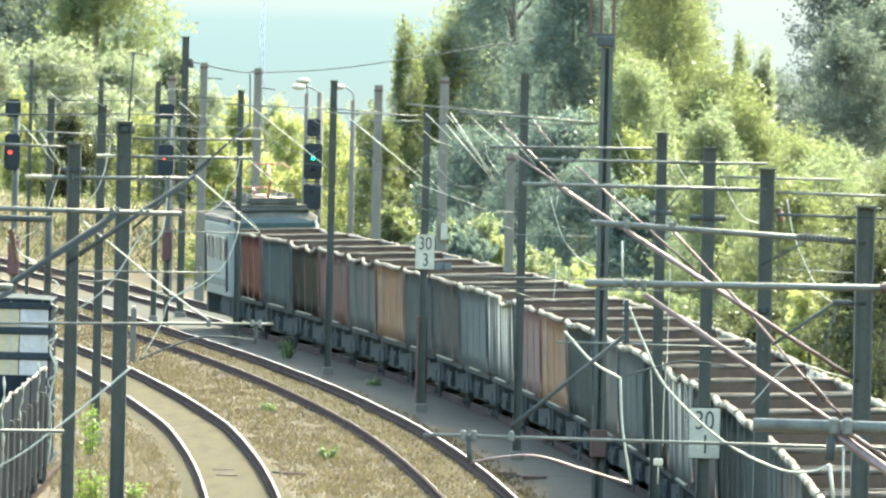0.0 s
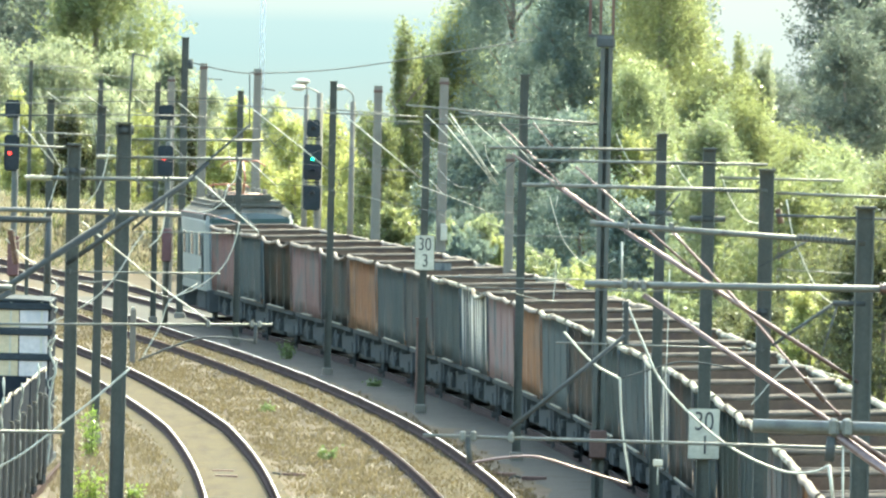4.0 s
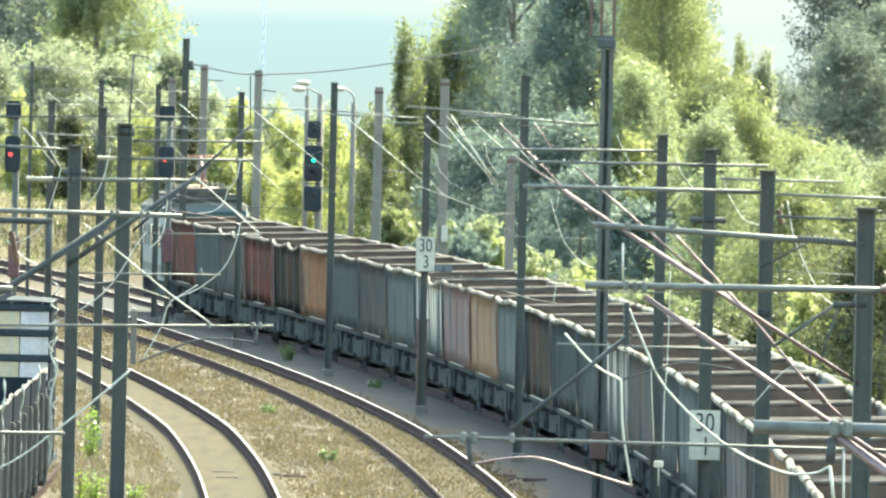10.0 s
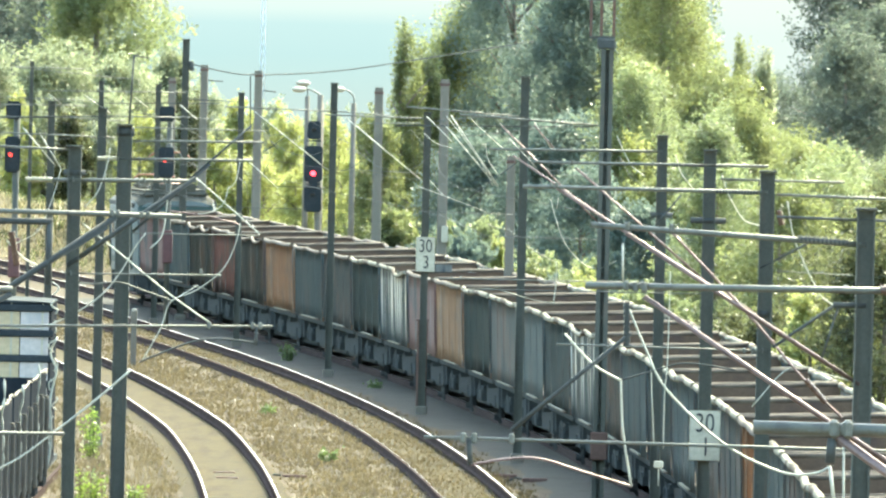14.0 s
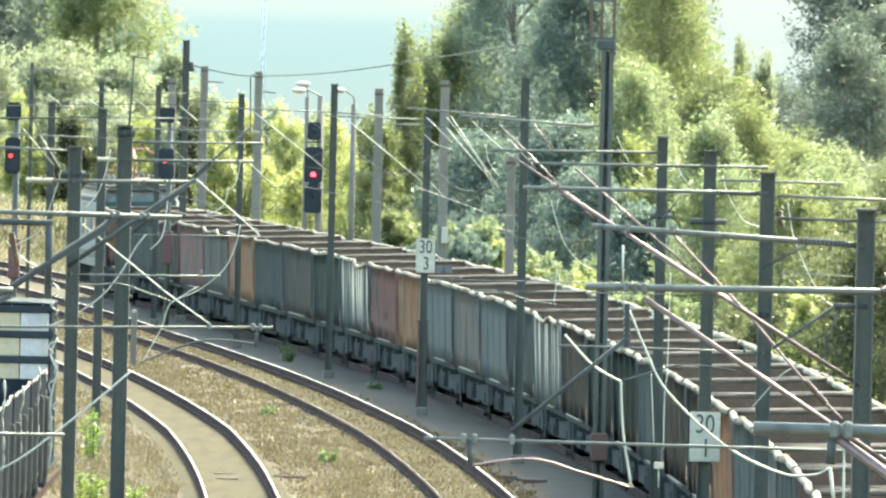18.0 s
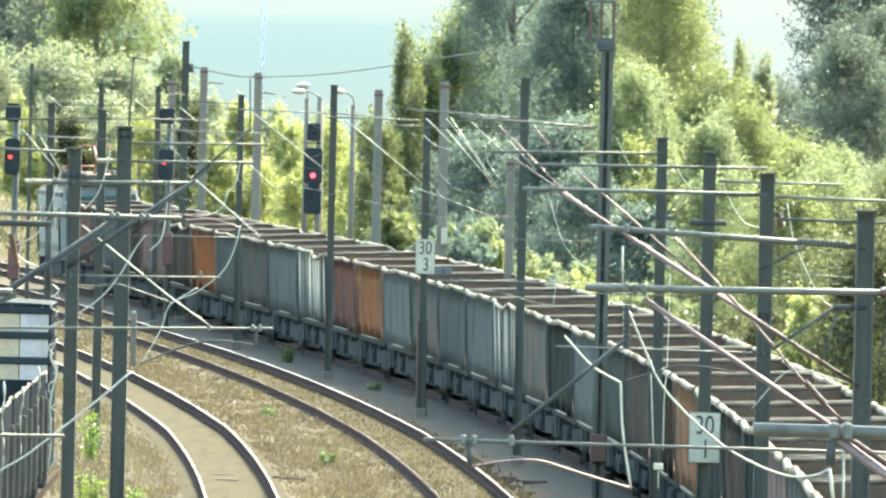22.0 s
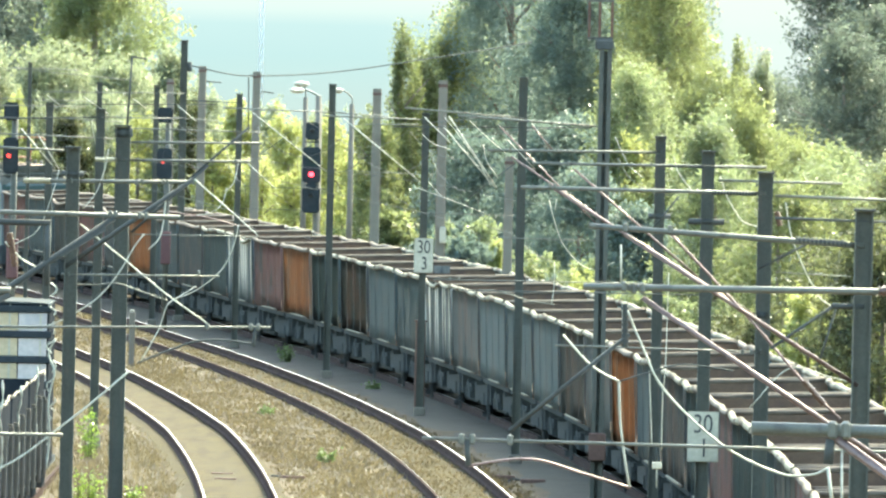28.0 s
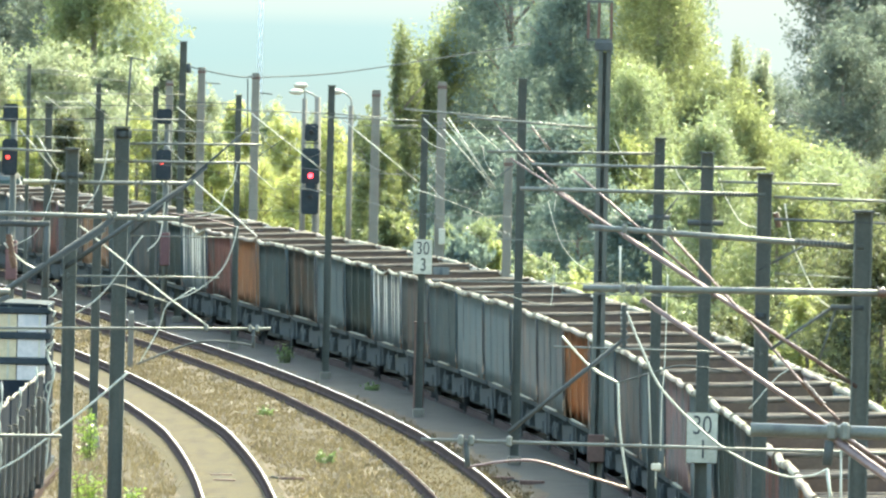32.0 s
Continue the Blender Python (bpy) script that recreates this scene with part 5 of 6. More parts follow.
def open_wagon(colour, seed, words, pale):
    """An empty high-sided bogie wagon; its own space has the rail head at z = 0 and y along the track."""
    body = wagon_mat(seed, *PAINT[colour])
    r = root("open_wagon", 0, 0, 0, words, "goods wagon", "open wagons of the goods train")
    bm = bmesh.new()
    box(bm, -1.34, 1.34, -6.7, 6.7, 1.0, 1.16)
    part("floor", bm, M_INNER, r)
    for sx in (-1, 1):
        part("side_wall", side_wall(sx, seed), body, r)
        part("top_rail", top_rail(sx, seed), M_RIM if pale else M_RIM_DULL, r, "dented worn top rail")
        bm = bmesh.new()
        box(bm, sx * 1.24 - 0.06, sx * 1.24 + 0.06, -6.78, 6.78, 0.86, 1.1)
        part("sill", bevelled(bm, 0.02), M_UNDER, r)
        # pale strip that stands for light caught along the sill
        bm = bmesh.new()
        xa, xc = sorted((sx * 1.375, sx * 1.43))
        box(bm, xa, xc, -5.8 + 0.7 * (seed % 5), 1.5 + 0.9 * (seed % 4), 1.03, 1.06)
        part("step_edge", bm, M_RIM, r, "step edge with a highlight put into its pale colour")
        for k in range(5):
            y = -6.72 + 13.44 * k / 4
            bm = bmesh.new()
            xa, xc = sorted((sx * 1.372, sx * (1.379 + 0.002 * ((k * 5 + seed) % 3))))
            box(bm, xa, xc, y - 0.09, y + 0.09, 1.03, 3.0)
            part("post", bevelled(bm, 0.005), M_POST_PALE if (k * 3 + seed) % 5 == 0 else body, r)
    for sy in (-1, 1):
        bm = bmesh.new()
        ya, yc = sorted((sy * 6.7, sy * 6.78))
        box(bm, -1.36, 1.36, ya, yc, 1.14, 3.08)
        part("end_wall", bm, M_INNER if sy > 0 else body, r)
        bm = bmesh.new()
        pipe(bm, [(-1.38 + 2.76 * k / 8, sy * 6.74, 3.12 + 0.03 * noise.noise(Vector((k * 0.7, seed, sy)))) for k in range(9)], 0.045, 8)
        part("end_rail", bm, M_RIM_DULL, r, "worn brown end rail")
        for xx in (-0.8, 0.0, 0.8):
            bm = bmesh.new()
            ya, yc = sorted((sy * 6.78, sy * 6.86))
            box(bm, xx - 0.06, xx + 0.06, ya, yc, 1.14, 3.06)
            part("end_post", bm, body, r)
        buffers(r, sy * 6.8, sy)
    bm = bmesh.new()
    pipe(bm, ((-1.36, 0.3, 3.0), (1.36, 0.3, 2.98)), 0.035, 8)
    part("tie_bar", bm, M_RIM_DULL, r)
    bm = bmesh.new()
    box(bm, -0.16, 0.16, -6.9, 6.9, 0.78, 1.0)
    # the next four boxes are added filler that hides the lit ground beyond
    box(bm, -0.98, 0.98, -3.1, 3.1, 0.34, 0.98)
    box(bm, -0.66, 0.66, -6.6, 6.6, 0.13, 0.8)
    box(bm, -1.15, 1.15, -6.7, -6.2, 0.45, 0.98)
    box(bm, -1.15, 1.15, 6.2, 6.7, 0.45, 0.98)
    box(bm, -1.2, 1.2, -2.4, -2.2, 0.8, 1.0)
    box(bm, -1.2, 1.2, 2.2, 2.4, 0.8, 1.0)
    box(bm, -0.9, -0.5, -1.2, 0.2, 0.45, 0.95)
    part("underframe", bm, M_UNDER, r)
    for piece in r.children:
        if not piece.name.startswith(("underframe", "buffer")):
            piece.data.transform(Matrix.Translation((0, 0, 0.12)))
    bogie(r, -4.6), bogie(r, 4.6)
    return r


WORDS = {"grey": "blue-grey empty open wagon with a dented pale top rail", "dark": "sooty dark grey open wagon with rust stains", "red": "oxide red open wagon with grimy panels", "orange": "rusty orange open wagon with pale streaks", "white": "grey open wagon with white lime streaks down its side"}
ORDER = ("red", "grey", "dark", "red", "dark", "orange", "grey", "dark", "grey", "white", "red", "orange", "grey", "dark", "grey", "grey", "white", "dark", "grey", "grey", "grey",
         "dark", "dark", "orange", "grey", "dark", "grey", "red", "grey", "grey", "dark", "red", "grey", "orange", "grey", "dark", "grey")
protos, wagons = {}, []
for i, colour in enumerate(ORDER):
    pale = i > 7 and colour not in ("red", "orange")
    key = (colour, i % 2, pale)
    if key not in protos:
        protos[key] = open_wagon(colour, len(protos) + 1, WORDS[colour], pale)
        wagons.append(protos[key])
    else:
        wagons.append(copy_thing(protos[key], pose(0, 0, 0)))


def build_loco():
    r = root("electric_locomotive", 0, 0, 0, "pale grey electric locomotive with a raised red-brown pantograph", "locomotive")
    L = 7.4
    prof = ((-1.47, 1.05), (-1.5, 1.3), (-1.5, 3.35), (-1.42, 3.66), (-1.15, 3.84), (-0.5, 3.92), (0.5, 3.92), (1.15, 3.84), (1.42, 3.66), (1.5, 3.35), (1.5, 1.3), (1.47, 1.05))
    bm = bmesh.new()
    rows = []
    for y, s in ((-L, 0.90), (-L + 0.35, 0.97), (-L + 0.9, 1.0), (0, 1.0), (L - 0.9, 1.0), (L - 0.35, 0.97), (L, 0.90)):
        rows.append([bm.verts.new((px * s, y, 1.05 + (pz - 1.05) * (s if pz > 2.5 else 1.0))) for px, pz in prof])
    for a, b in zip(rows, rows[1:]):
        for k in range(len(prof)):
            f = bm.faces.new((a[k], a[(k + 1) % len(prof)], b[(k + 1) % len(prof)], b[k]))
            f.material_index = 1 if 3 <= k <= 7 else 0
    for ends in (rows[0][::-1], rows[-1]):
        bm.faces.new(ends).material_index = 2
    part("body", bm, (M_LOCO, M_ROOF, M_LOCO_END), r)
    for sx in (-1, 1):
        for k in range(5):
            y = -4.5 + k * 2.25
            bm = bmesh.new()
            xa, xc = sorted((sx * 1.49, sx * 1.525))
            box(bm, xa, xc, y - 0.55, y + 0.55, 2.2, 2.95)
            part("grille", bevelled(bm, 0.015), M_LOCO_DARK if k % 2 else M_GLASS, r)
        for y in (-L + 1.15, L - 1.15):
            bm = bmesh.new()
            xa, xc = sorted((sx * 1.49, sx * 1.53))
            box(bm, xa, xc, y - 0.28, y + 0.28, 1.25, 3.05)
            part("cab_door", bevelled(bm, 0.02), M_LOCO_DARK, r, "dark green cab door")
            bm = bmesh.new()
            pipe(bm, ((sx * 1.56, y - 0.4, 1.2), (sx * 1.56, y - 0.4, 2.9)), 0.025, 6)
            part("grab_rail", bm, M_DARK, r)
        bm = bmesh.new()
        xa, xc = sorted((sx * 1.495, sx * 1.512))
        box(bm, xa, xc, -L + 0.95, L - 0.95, 1.35, 1.6)
        part("stripe", bm, M_LOCO_DARK, r, "dark green stripe")
    for sy in (-1, 1):
        for sx in (-0.62, 0.62):
            bm = bmesh.new()
            ya, yc = sorted((sy * (L - 0.12), sy * (L + 0.02)))
            box(bm, sx - 0.5, sx + 0.5, ya, yc, 2.35, 3.15)
            part("windscreen", bevelled(bm, 0.03), M_GLASS, r, "dark cab windscreen")
            bm = bmesh.new()
            pipe(bm, ((sx * 1.5, sy * (L - 0.1), 1.55), (sx * 1.5, sy * (L + 0.05), 1.55)), 0.12, 12)
            part("headlight", bm, M_SIGN, r)
        bm = bmesh.new()
        ya, yc = sorted((sy * (L - 0.25), sy * (L + 0.1)))
        box(bm, -1.42, 1.42, ya, yc, 0.35, 1.1)
        part("buffer_beam", bevelled(bm, 0.03), M_UNDER, r)
        buffers(r, sy * (L + 0.1), sy)
        bm = bmesh.new()
        ya, yc = sorted((sy * (L - 0.3), sy * (L + 0.05)))
        box(bm, -1.33, 1.33, ya, yc, 3.24, 3.5)
        part("cornice", bevelled(bm, 0.06, 2), M_LOCO_DARK, r, "dark green band over the cab windows")
    for sx in (-1, 1):
        bm = bmesh.new()
        xa, xc = sorted((sx * 1.36, sx * 1.5))
        box(bm, xa, xc, -L + 0.5, L - 0.5, 3.4, 3.6)
        part("roof_gutter", bevelled(bm, 0.03), M_DARK, r, "dark roof gutter")
    bm = bmesh.new()
    box(bm, -1.2, 1.2, -L + 0.25, L - 0.25, 3.7, 4.02)
    part("roof_cowl", bevelled(bm, 0.13, 3), M_ROOF, r, "dusty rounded roof cowl")
    bm = bmesh.new()
    box(bm, -1.2, 1.2, -2.2, 2.2, 0.35, 1.05)
    part("transformer_tank", bevelled(bm, 0.05), M_UNDER, r)
    bogie(r, -4.3), bogie(r, 4.3)
    for y, wl in ((-6.1, 1.2), (-1.2, 2.6), (2.6, 2.2)):
        bm = bmesh.new()
        box(bm, -0.85, 0.85, y - wl / 2, y + wl / 2, 4.0, 4.24)
        part("roof_hatch", bevelled(bm, 0.08, 2), M_ROOF, r)
    for k in range(8):
        x, y = (-0.7, 0.7)[k % 2], -5.8 + 1.6 * k
        bm = bmesh.new()
        pipe(bm, [(x, y, 3.98 + 0.05 * q) for q in range(9)], [0.1 if q % 2 else 0.06 for q in range(9)], 10)
        part("roof_insulator", bm, M_CONC, r)
    for y, up in ((-4.4, 1.0), (4.4, 0.18)):
        base = bmesh.new()
        for sx in (-0.55, 0.55):
            pipe(base, ((sx, y - 0.9, 4.2), (sx, y + 0.9, 4.2)), 0.04, 6)
        for yy in (-0.9, 0.9):
            pipe(base, ((-0.55, y + yy, 4.2), (0.55, y + yy, 4.2)), 0.04, 6)
        p = part("pantograph", base, M_PANTO, r, "red-brown pantograph")
        for nm, pts, q in (("lower_arm", ((0, y + 0.8, 4.22), (0, y - 0.7, 4.24 + 0.55 * up)), 0.045), ("upper_arm", ((0, y - 0.7, 4.24 + 0.55 * up), (0, y + 0.5, 4.26 + 1.05 * up)), 0.035),
                           ("bow", ((-0.75, y + 0.5, 4.18 + 0.97 * up), (-0.5, y + 0.5, 4.28 + 1.05 * up), (0.5, y + 0.5, 4.28 + 1.05 * up), (0.75, y + 0.5, 4.18 + 0.97 * up)), 0.03)):
            bm = bmesh.new()
            pipe(bm, pts, q, 6)
            part(nm, bm, M_PANTO, p)
    return r


loco = build_loco()

# ---- trees, shrubs, distance ----
def leaf_quads(centres, size, seed, squash=0.8):
    """One four-sided leaf clump at every centre, turned at random."""
    rng = np.random.default_rng(seed)
    n = len(centres)
    u = rng.normal(0, 1, (n, 3))
    u /= np.linalg.norm(u, axis=1)[:, None]
    w = rng.normal(0, 1, (n, 3))
    v = np.cross(u, w)
    v /= np.linalg.norm(v, axis=1)[:, None]
    s = size * rng.uniform(0.55, 1.35, (n, 1))
    q = np.stack((centres - u * s, centres + v * s * 0.55 + u * s * 0.1, centres + u * s, centres - v * s * 0.55 - u * s * 0.1), axis=1).reshape(-1, 3)
    faces = np.arange(4 * n).reshape(-1, 4)
    return q, faces


def crown_points(kind, seed, count):
    """Leaf places in a unit crown (height 1, width 1): boughs reach from the stem to an uneven outline and carry leafy twigs."""
    rng = np.random.default_rng(seed)
    boughs, twigs = {"broad": (170, 18), "poplar": (100, 16), "willow": (180, 18), "bush": (80, 12)}[kind]
    lobes = [(rng.uniform(0, 6.283), rng.uniform(0.15, 1.0), rng.uniform(0.62, 1.32)) for _ in range(11)]
    per = max(8, int(count / (boughs * twigs)))
    pts = []
    for b in range(boughs):
        t = (b + rng.random()) / boughs
        a = rng.uniform(0, 6.283)
        if kind == "broad":
            z, rad = 0.08 + 0.90 * t, 0.5 * math.sin(math.pi * min(1, 0.2 + 0.79 * t)) ** 0.55
            rise = 0.10
        elif kind == "poplar":
            z, rad = 0.05 + 0.93 * t, 0.5 * (1 - t) ** 0.6 * (0.6 + 0.4 * min(1, 4 * t)) + 0.05
            rise = 0.14
        elif kind == "willow":
            z, rad = 0.03 + 0.94 * t, 0.5 * math.sin(math.pi * min(1, 0.3 + 0.68 * t)) ** 0.5
            rise = 0.05
        else:
            z, rad = 0.02 + 0.93 * t, 0.5 * math.sqrt(max(0.06, 1 - t ** 2.2))
            rise = 0.12
        for la, lt, ls in lobes:
            near = math.exp(-((a - la + math.pi) % 6.283 - math.pi) ** 2 / 0.6 - ((t - lt) / 0.13) ** 2)
            rad *= 1 + (ls - 1) * near
        rad *= rng.uniform(0.62, 1.18)
        z += rng.normal(0, 0.022)
        way = np.array((math.cos(a), math.sin(a), 0.0))
        side = np.array((-math.sin(a), math.cos(a), 0.0))
        for k in range(twigs):
            e = 0.25 + 0.75 * rng.random() ** 0.6
            c = way * rad * e + np.array((0, 0, z - rise * (1 - e) + rng.normal(0, 0.026))) + side * rng.normal(0, 0.12) * e
            d = way * rng.uniform(0.1, 1.0) + side * rng.normal(0, 0.6) + np.array((0, 0, {"willow": -0.5, "poplar": 1.4}.get(kind, 0.5) + rng.normal(0, 0.4)))
            d /= np.linalg.norm(d)
            run = rng.normal(0, 0.5, (per, 1)) * rng.uniform(0.025, 0.055)
            p = c + d * run * np.array((1, 1, 0.7)) + rng.normal(0, 1, (per, 3)) * np.array((0.021, 0.021, 0.012))
            pts.append(p)
    return np.concatenate(pts)


crowns = {}


def crown_mesh(kind, seed, h, w, tint, count, size):
    key = (kind, seed, tint)
    if key not in crowns:
        p = crown_points(kind, seed, count) * np.array((w, w, h))
        q, f = leaf_quads(p, size, seed + 50)
        crowns[key] = (from_arrays("crown", q, f, M_LEAF[tint]), h, w)
    return crowns[key]


def tree(kind, seed, x, y, h, w, tint, words, group="trees behind the railway", count=24000, size=0.085):
    """Trunk, limbs and a crown; crowns of one make share their mesh."""
    z = ground_height(x, y) - 0.05
    me, h0, w0 = crown_mesh(kind, seed, h, w, tint, count, size)
    r = root("shrub" if kind == "bush" else "tree", x, y, z, words, "shrub" if kind == "bush" else "tree", group)
    rng = random.Random(int(x * 91 + y * 7))
    c = link_part("crown", me, r)
    c.matrix_local = pose(0, 0, 0, 0, 0, rng.uniform(0, 360)) @ Matrix.Diagonal((w / w0, w / w0, h / h0, 1))
    lean = rng.uniform(-0.04, 0.04) * h
    bm = bmesh.new()
    t = 0.011 * h + 0.03
    pipe(bm, ((0, 0, -0.3), (lean * 0.2, 0, h * 0.25), (lean * 0.6, 0, h * 0.55), (lean, 0, h * 0.86)), [t * 1.25, t, t * 0.65, t * 0.2], 8)
    part("trunk", bm, M_BARK, r)
    for k in range(5 if kind == "bush" else 8):
        a, zz = rng.uniform(0, 6.28), h * rng.uniform(0.15, 0.7)
        e = 0.4 * w * rng.uniform(0.6, 1.0)
        bm = bmesh.new()
        pipe(bm, ((lean * zz / h, 0, zz), (0.5 * e * math.cos(a), 0.5 * e * math.sin(a), zz + 0.08 * h), (e * math.cos(a), e * math.sin(a), zz + 0.13 * h)), [t * 0.42, t * 0.28, t * 0.08], 5)
        part("limb", bm, M_BARK, r)
    return r


LIGHT, MID, DARKW, OLIVE, YEL = "light green leafy tree, backlit by the sun", "green leafy tree with an uneven crown", "dense dark green tree, shade and haze put into its leaf colour", "faded olive tree at the railway's edge", "yellow-green sunlit tree beyond the tracks"
HAZY = "pale tree with the summer haze put into its leaf colour"
# wood behind the train: light trees at its edge, a dark stand, then a broad light willow
for kind, seed, x, y, h, w, tint, words, count in (
        ("poplar", 2, -1.55, 742, 11.0, 2.6, "light", LIGHT, 18000), ("poplar", 12, -0.8, 747, 10.3, 3.0, "light", LIGHT, 22000), ("poplar", 12, 0.15, 752, 11.4, 3.0, "light", LIGHT, 22000), ("willow", 5, -0.6, 748, 8.4, 4.0, "light", LIGHT, 30000), ("bush", 20, -2.6, 738, 7.8, 3.0, "light", LIGHT, 16000),
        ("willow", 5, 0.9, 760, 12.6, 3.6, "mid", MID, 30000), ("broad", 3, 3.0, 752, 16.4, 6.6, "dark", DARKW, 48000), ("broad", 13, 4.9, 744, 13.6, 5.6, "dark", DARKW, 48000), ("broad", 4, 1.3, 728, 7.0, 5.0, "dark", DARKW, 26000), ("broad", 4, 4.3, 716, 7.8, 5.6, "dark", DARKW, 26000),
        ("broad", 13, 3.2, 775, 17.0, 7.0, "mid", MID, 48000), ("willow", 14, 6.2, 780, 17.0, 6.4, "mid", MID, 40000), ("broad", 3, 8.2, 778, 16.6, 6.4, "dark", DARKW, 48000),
        ("willow", 6, 8.3, 742, 14.6, 5.8, "light", LIGHT, 54000), ("willow", 7, 10.6, 736, 9.6, 5.6, "light", LIGHT, 54000), ("willow", 6, 7.2, 730, 10.2, 4.4, "light", LIGHT, 54000), ("willow", 7, 8.6, 772, 15.4, 5.0, "mid", MID, 54000), ("broad", 15, 11.4, 748, 8.2, 5.0, "mid", MID, 30000),
        ("poplar", 2, 11.9, 764, 10.7, 1.7, "light", LIGHT, 18000), ("poplar", 12, 13.0, 776, 10.2, 2.0, "pale", HAZY, 22000), ("willow", 14, 13.6, 740, 7.2, 6.0, "light", LIGHT, 40000), ("willow", 14, 16.8, 735, 6.4, 6.0, "mid", MID, 40000),
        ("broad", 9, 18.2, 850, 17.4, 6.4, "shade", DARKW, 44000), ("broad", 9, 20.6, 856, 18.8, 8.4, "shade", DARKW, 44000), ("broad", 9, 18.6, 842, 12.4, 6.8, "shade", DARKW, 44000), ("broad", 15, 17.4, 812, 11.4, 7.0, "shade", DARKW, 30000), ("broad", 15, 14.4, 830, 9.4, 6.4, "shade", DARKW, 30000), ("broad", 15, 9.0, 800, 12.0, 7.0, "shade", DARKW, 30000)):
    tree(kind, seed, x, y, h, w, tint, words, "trees behind the railway", count, 0.082 if y < 790 else 0.105)
# uneven young growth along the wood's front: tall towards the light trees, lower to the open side
rng3 = random.Random(77)
for k in range(24):
    x = 6.4 + 0.5 * k + rng3.uniform(-0.3, 0.3)
    top = float(np.interp(x, (6.0, 9.0, 11.5, 14.0, 18.5), (9.6, 9.2, 8.2, 7.0, 6.2))) * rng3.uniform(0.62, 1.06)
    tint = rng3.choice(("light", "light", "mid") if x < 11.0 else ("light", "light", "mid") if x < 14.0 else ("mid", "mid", "light"))
    tree(("willow", "broad", "poplar")[k % 3], 16 + k % 3, x, 700 + rng3.uniform(-16, 20), top, rng3.uniform(2.8, 4.4), tint, OLIVE if tint == "olive" else "slender young tree at the edge of the wood", "trees behind the railway", 15000, 0.082)
# woods at the far left of the curve
for kind, seed, x, y, h, w, tint, words, count in (
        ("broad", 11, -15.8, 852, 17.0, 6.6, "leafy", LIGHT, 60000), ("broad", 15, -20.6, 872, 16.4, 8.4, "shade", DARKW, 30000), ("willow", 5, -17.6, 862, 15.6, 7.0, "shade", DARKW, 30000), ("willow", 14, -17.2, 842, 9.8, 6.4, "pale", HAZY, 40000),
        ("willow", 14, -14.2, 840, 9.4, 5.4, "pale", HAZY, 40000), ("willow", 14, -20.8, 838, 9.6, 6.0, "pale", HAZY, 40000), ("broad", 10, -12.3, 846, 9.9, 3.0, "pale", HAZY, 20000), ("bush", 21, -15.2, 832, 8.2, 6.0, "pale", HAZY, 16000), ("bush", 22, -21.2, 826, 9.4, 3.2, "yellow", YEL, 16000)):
    tree(kind, seed, x, y, h, w, tint, words, "trees behind the railway", count, 0.112)
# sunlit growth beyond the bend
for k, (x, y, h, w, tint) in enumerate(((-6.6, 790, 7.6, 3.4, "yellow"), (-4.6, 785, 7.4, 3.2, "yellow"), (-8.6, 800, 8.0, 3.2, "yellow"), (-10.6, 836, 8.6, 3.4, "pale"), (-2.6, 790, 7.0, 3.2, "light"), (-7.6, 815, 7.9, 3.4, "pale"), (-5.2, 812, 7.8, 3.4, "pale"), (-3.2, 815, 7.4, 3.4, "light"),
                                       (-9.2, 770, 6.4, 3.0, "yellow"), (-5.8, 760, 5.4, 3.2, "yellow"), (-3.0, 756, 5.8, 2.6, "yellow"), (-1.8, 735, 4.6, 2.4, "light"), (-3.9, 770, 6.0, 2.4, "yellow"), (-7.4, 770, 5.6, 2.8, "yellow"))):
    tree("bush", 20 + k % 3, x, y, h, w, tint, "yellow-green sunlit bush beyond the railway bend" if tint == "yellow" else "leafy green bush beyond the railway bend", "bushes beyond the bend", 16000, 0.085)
# pale growth on the bank's front
rng2 = random.Random(31)
for k in range(12):
    x = -20.6 + 1.06 * k
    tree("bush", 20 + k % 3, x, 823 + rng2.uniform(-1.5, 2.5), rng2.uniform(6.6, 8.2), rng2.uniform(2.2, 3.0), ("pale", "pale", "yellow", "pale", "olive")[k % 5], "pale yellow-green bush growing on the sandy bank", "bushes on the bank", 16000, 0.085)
# dry tufts on the sandy bank
def bank_tufts(count, seed):
    rng = np.random.default_rng(seed)
    x, y = rng.uniform(-20.5, -8.5, count), rng.uniform(798, 818, count)
    return [(a, b, ground_height(a, b) + sand_bank(a, b) - 0.02) for a, b in zip(x, y)]


tagged(new("bank_grass", blades("bank_grass", bank_tufts(5200, 41), M_STRAW, 42, 7, 0.28, 0.2, 0.03)), "dry straw-coloured grass tufts on the sandy bank", "grass", kind="stuff")
tagged(new("bank_green_grass", blades("bank_green_grass", bank_tufts(500, 43), M_LEAF["olive"], 44, 9, 0.45, 0.3, 0.04)), "faded green grass tufts on the sandy bank", "grass", kind="stuff")
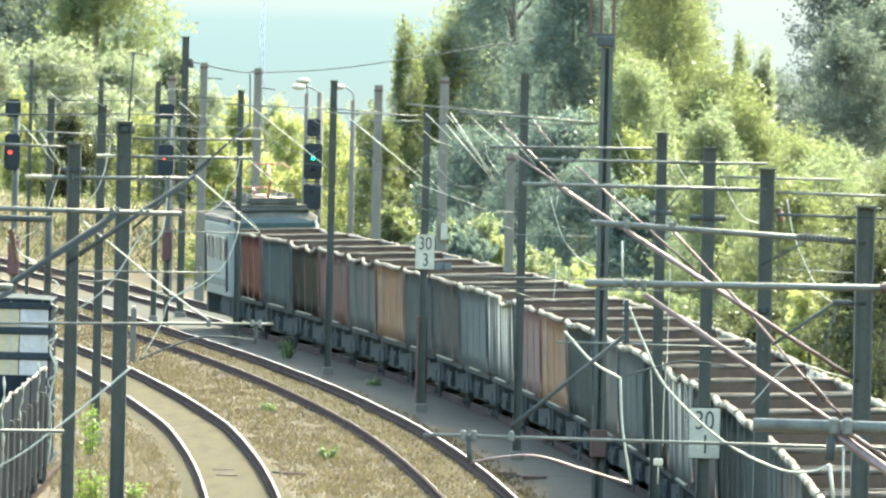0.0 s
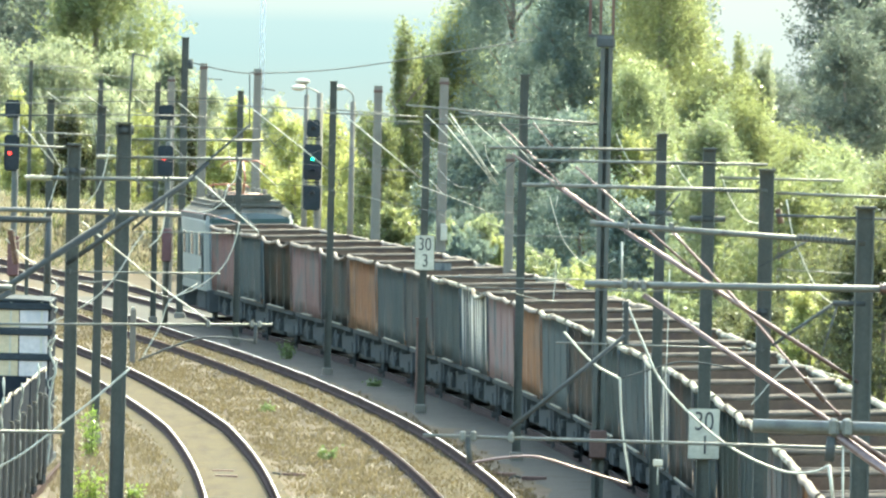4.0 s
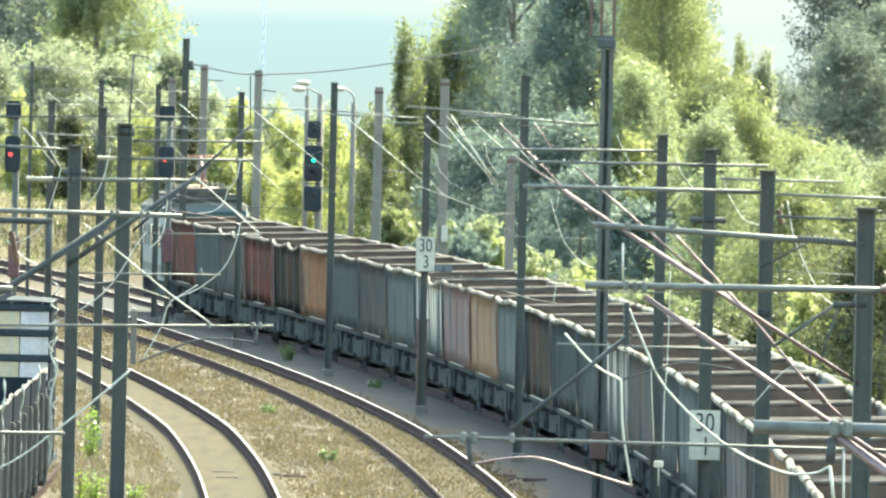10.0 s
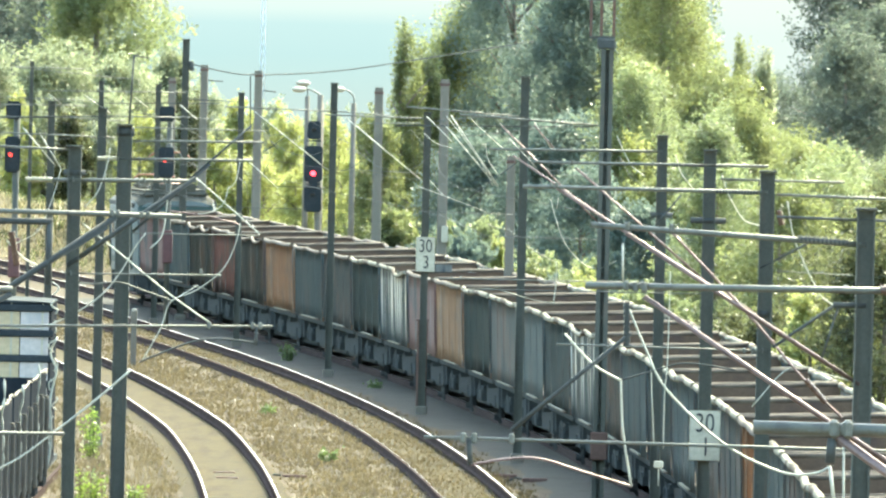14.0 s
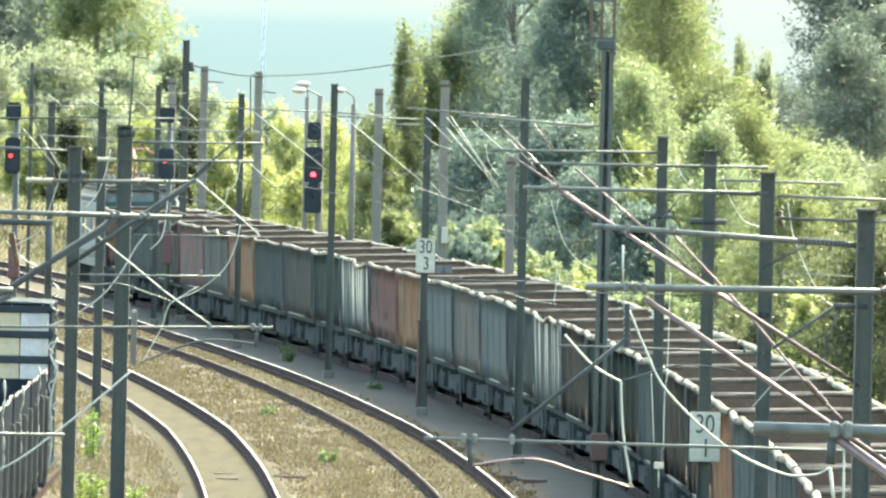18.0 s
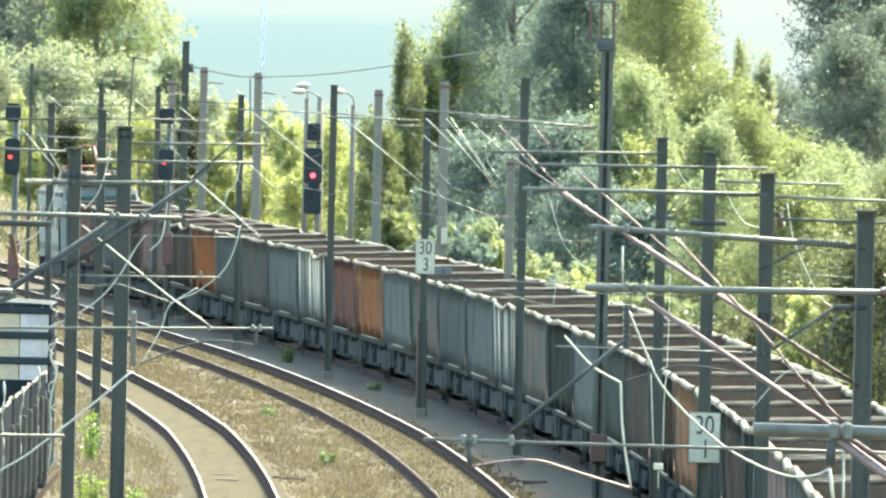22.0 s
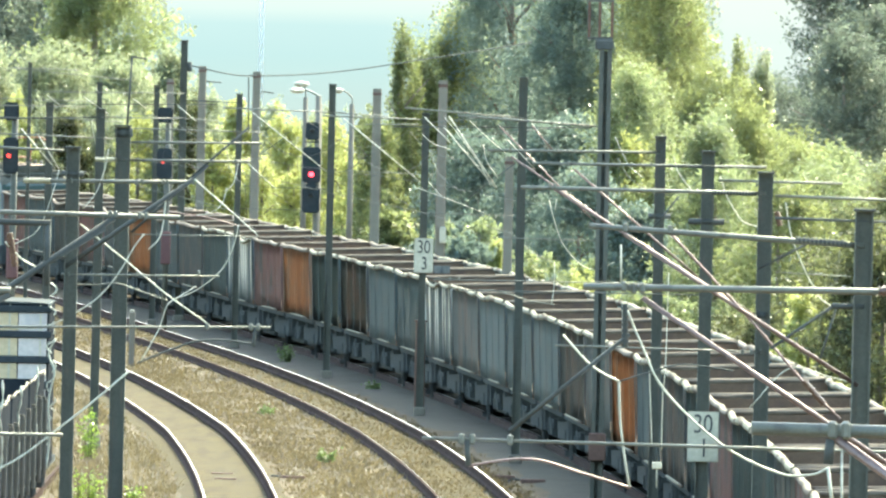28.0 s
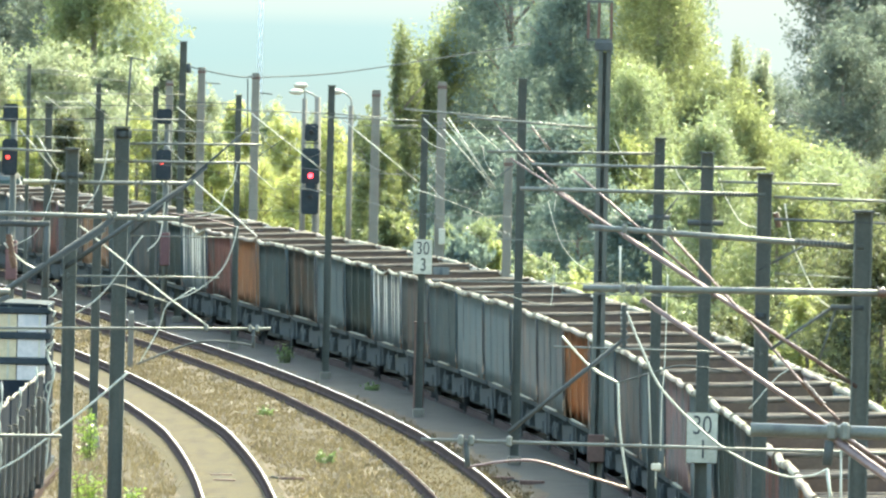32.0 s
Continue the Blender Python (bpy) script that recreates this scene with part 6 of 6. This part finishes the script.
# shrubs along the train's far side
rng0 = random.Random(12)
for k in range(34):
    y = 372 + k * 8.4 + rng0.uniform(-2, 2)
    d = rng0.uniform(9.4, 11.2)
    h = rng0.uniform(3.4, 5.2) - (0.8 if 470 < y < 560 else 0.0)
    tint = rng0.choice(("olive", "olive", "olive", "mid", "yellow") if y < 520 else ("dark", "mid", "dark", "light"))
    tree("bush", 20 + k % 3, xb(y) + d, y, h, rng0.uniform(2.4, 3.4), tint, "leafy shrub growing along the railway behind the train", "shrubs along the railway", 16000, 0.075)
for k, (x, y, h, w, tint) in enumerate(((9.6, 415, 6.4, 4.0, "olive"), (11.4, 430, 7.0, 4.2, "olive"), (10.8, 470, 6.6, 4.4, "olive"), (12.6, 500, 7.6, 4.6, "olive"), (9.8, 540, 7.0, 4.2, "light"), (8.4, 580, 6.8, 4.0, "mid"), (12.2, 600, 7.0, 5.2, "mid"), (6.2, 600, 5.6, 3.6, "dark"), (4.8, 640, 6.4, 4.0, "dark"))):
    tree("broad", (1, 10, 4)[k % 3], x, y, h, w, tint, OLIVE if tint == "olive" else MID, "trees behind the railway", 26000, 0.075)

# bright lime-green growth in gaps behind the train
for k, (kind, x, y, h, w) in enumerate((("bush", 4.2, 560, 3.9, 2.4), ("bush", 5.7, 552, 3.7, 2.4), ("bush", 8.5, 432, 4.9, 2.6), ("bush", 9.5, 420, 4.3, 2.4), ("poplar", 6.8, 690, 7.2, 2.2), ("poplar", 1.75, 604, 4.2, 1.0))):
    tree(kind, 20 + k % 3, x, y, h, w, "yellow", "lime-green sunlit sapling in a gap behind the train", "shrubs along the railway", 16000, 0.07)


def distance():
    """A glowing sheet with pale hazy hills and sky painted on it, far behind the trees."""
    m = bpy.data.materials.new("hazy_distance")
    m.use_nodes = True
    nt = m.node_tree
    b = nt.nodes["Principled BSDF"]
    v = coords(nt, (0.004, 1, 0.012))
    n = noise_tex(nt, v, 1.0, 4)
    tc = nt.nodes.new("ShaderNodeTexCoord")
    sp = nt.nodes.new("ShaderNodeSeparateXYZ")
    nt.links.new(tc.outputs["Object"], sp.inputs[0])
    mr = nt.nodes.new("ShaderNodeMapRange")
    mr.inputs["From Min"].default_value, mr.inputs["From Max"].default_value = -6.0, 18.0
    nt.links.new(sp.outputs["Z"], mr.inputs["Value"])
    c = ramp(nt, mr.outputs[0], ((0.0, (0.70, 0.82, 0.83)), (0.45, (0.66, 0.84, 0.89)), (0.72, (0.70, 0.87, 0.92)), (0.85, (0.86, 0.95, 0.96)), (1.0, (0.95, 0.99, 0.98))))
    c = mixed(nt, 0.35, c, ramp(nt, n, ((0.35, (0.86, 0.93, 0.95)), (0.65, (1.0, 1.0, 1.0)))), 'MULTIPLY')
    # brighter sky towards the sun is painted in, rising to the right
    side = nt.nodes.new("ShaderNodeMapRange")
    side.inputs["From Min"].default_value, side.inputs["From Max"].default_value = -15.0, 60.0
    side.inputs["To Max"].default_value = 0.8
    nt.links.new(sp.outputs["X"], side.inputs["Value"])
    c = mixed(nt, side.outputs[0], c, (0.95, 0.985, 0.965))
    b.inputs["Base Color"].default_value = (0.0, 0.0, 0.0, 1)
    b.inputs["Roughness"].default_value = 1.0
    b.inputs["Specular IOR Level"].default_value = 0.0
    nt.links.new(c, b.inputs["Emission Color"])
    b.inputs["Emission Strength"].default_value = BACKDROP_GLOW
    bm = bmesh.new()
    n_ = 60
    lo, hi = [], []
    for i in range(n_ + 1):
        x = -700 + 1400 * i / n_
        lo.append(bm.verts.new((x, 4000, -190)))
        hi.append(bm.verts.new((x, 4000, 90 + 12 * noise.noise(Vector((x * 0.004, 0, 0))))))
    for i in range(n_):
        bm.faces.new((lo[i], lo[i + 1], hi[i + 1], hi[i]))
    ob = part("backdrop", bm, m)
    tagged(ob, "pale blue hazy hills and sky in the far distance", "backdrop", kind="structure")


distance()
tower = root("radio_tower", -19.0, 1950, 0, "slender pale radio tower in the hazy distance", "radio tower")
# the haze before the tower is put into its steel colour
M_PALE = mat("hazy_pale_steel", (0.62, 0.68, 0.70), (0.70, 0.76, 0.77), 0.8, 0, 5, 0.5, 0.0)
for sx in (-0.22, 0.22):
    bm = bmesh.new()
    pipe(bm, ((sx, 0, -1), (sx * 0.6, 0, 22)), 0.06, 6)
    part("leg", bm, M_PALE, tower)
for k in range(22):
    bm = bmesh.new()
    pipe(bm, ((-0.22, 0, k), (0.22, 0, k + 1)), 0.03, 5)
    part("lattice_bar", bm, M_PALE, tower)


# ---- what moves ----
def on_track(y):
    """Pose on the train's track at plan distance y; the track leans inwards in the curve."""
    dx = xb(y + 1.0) - xb(y - 1.0)
    return pose(xb(y) + TRACK_C, y, 0.025, 0, -1.9, math.degrees(math.atan2(-dx, 2.0)))


PITCH_WAGON = 14.75


def travel(t):
    return 3.33 * t + 0.055 * t * t


def motions():
    times = [1.0 * k for k in range(33)]
    walk(loco, [(t, on_track(613.2 + 8.0 + travel(t))) for t in times])
    for i, w in enumerate(wagons):
        y0 = 612.75 - PITCH_WAGON * (i + 0.5)
        walk(w, [(t, on_track(y0 + travel(t))) for t in times])
    # every wheelset rolls without slipping
    for thing in [loco] + wagons:
        for w in [o for o in thing.children_recursive if o.name.startswith("wheelset")]:
            at = w.matrix_local.translation.copy()
            walk(w, [(0.1 * k, pose(*at, -math.degrees(travel(0.1 * k) / 0.46))) for k in range(321)])
    # the main signal changes from green to red
    walk(green_shutter, [(0.0, pose(-0.05, -0.235, 5.56)), (12.9, pose(-0.05, -0.235, 5.56)), (13.2, pose(-0.05, -0.235, 5.32)), (32.0, pose(-0.05, -0.235, 5.32))])
    walk(red_shutter, [(0.0, pose(-0.05, -0.235, 4.88)), (13.0, pose(-0.05, -0.235, 4.88)), (13.3, pose(-0.05, -0.235, 4.50)), (32.0, pose(-0.05, -0.235, 4.50))])


motions()
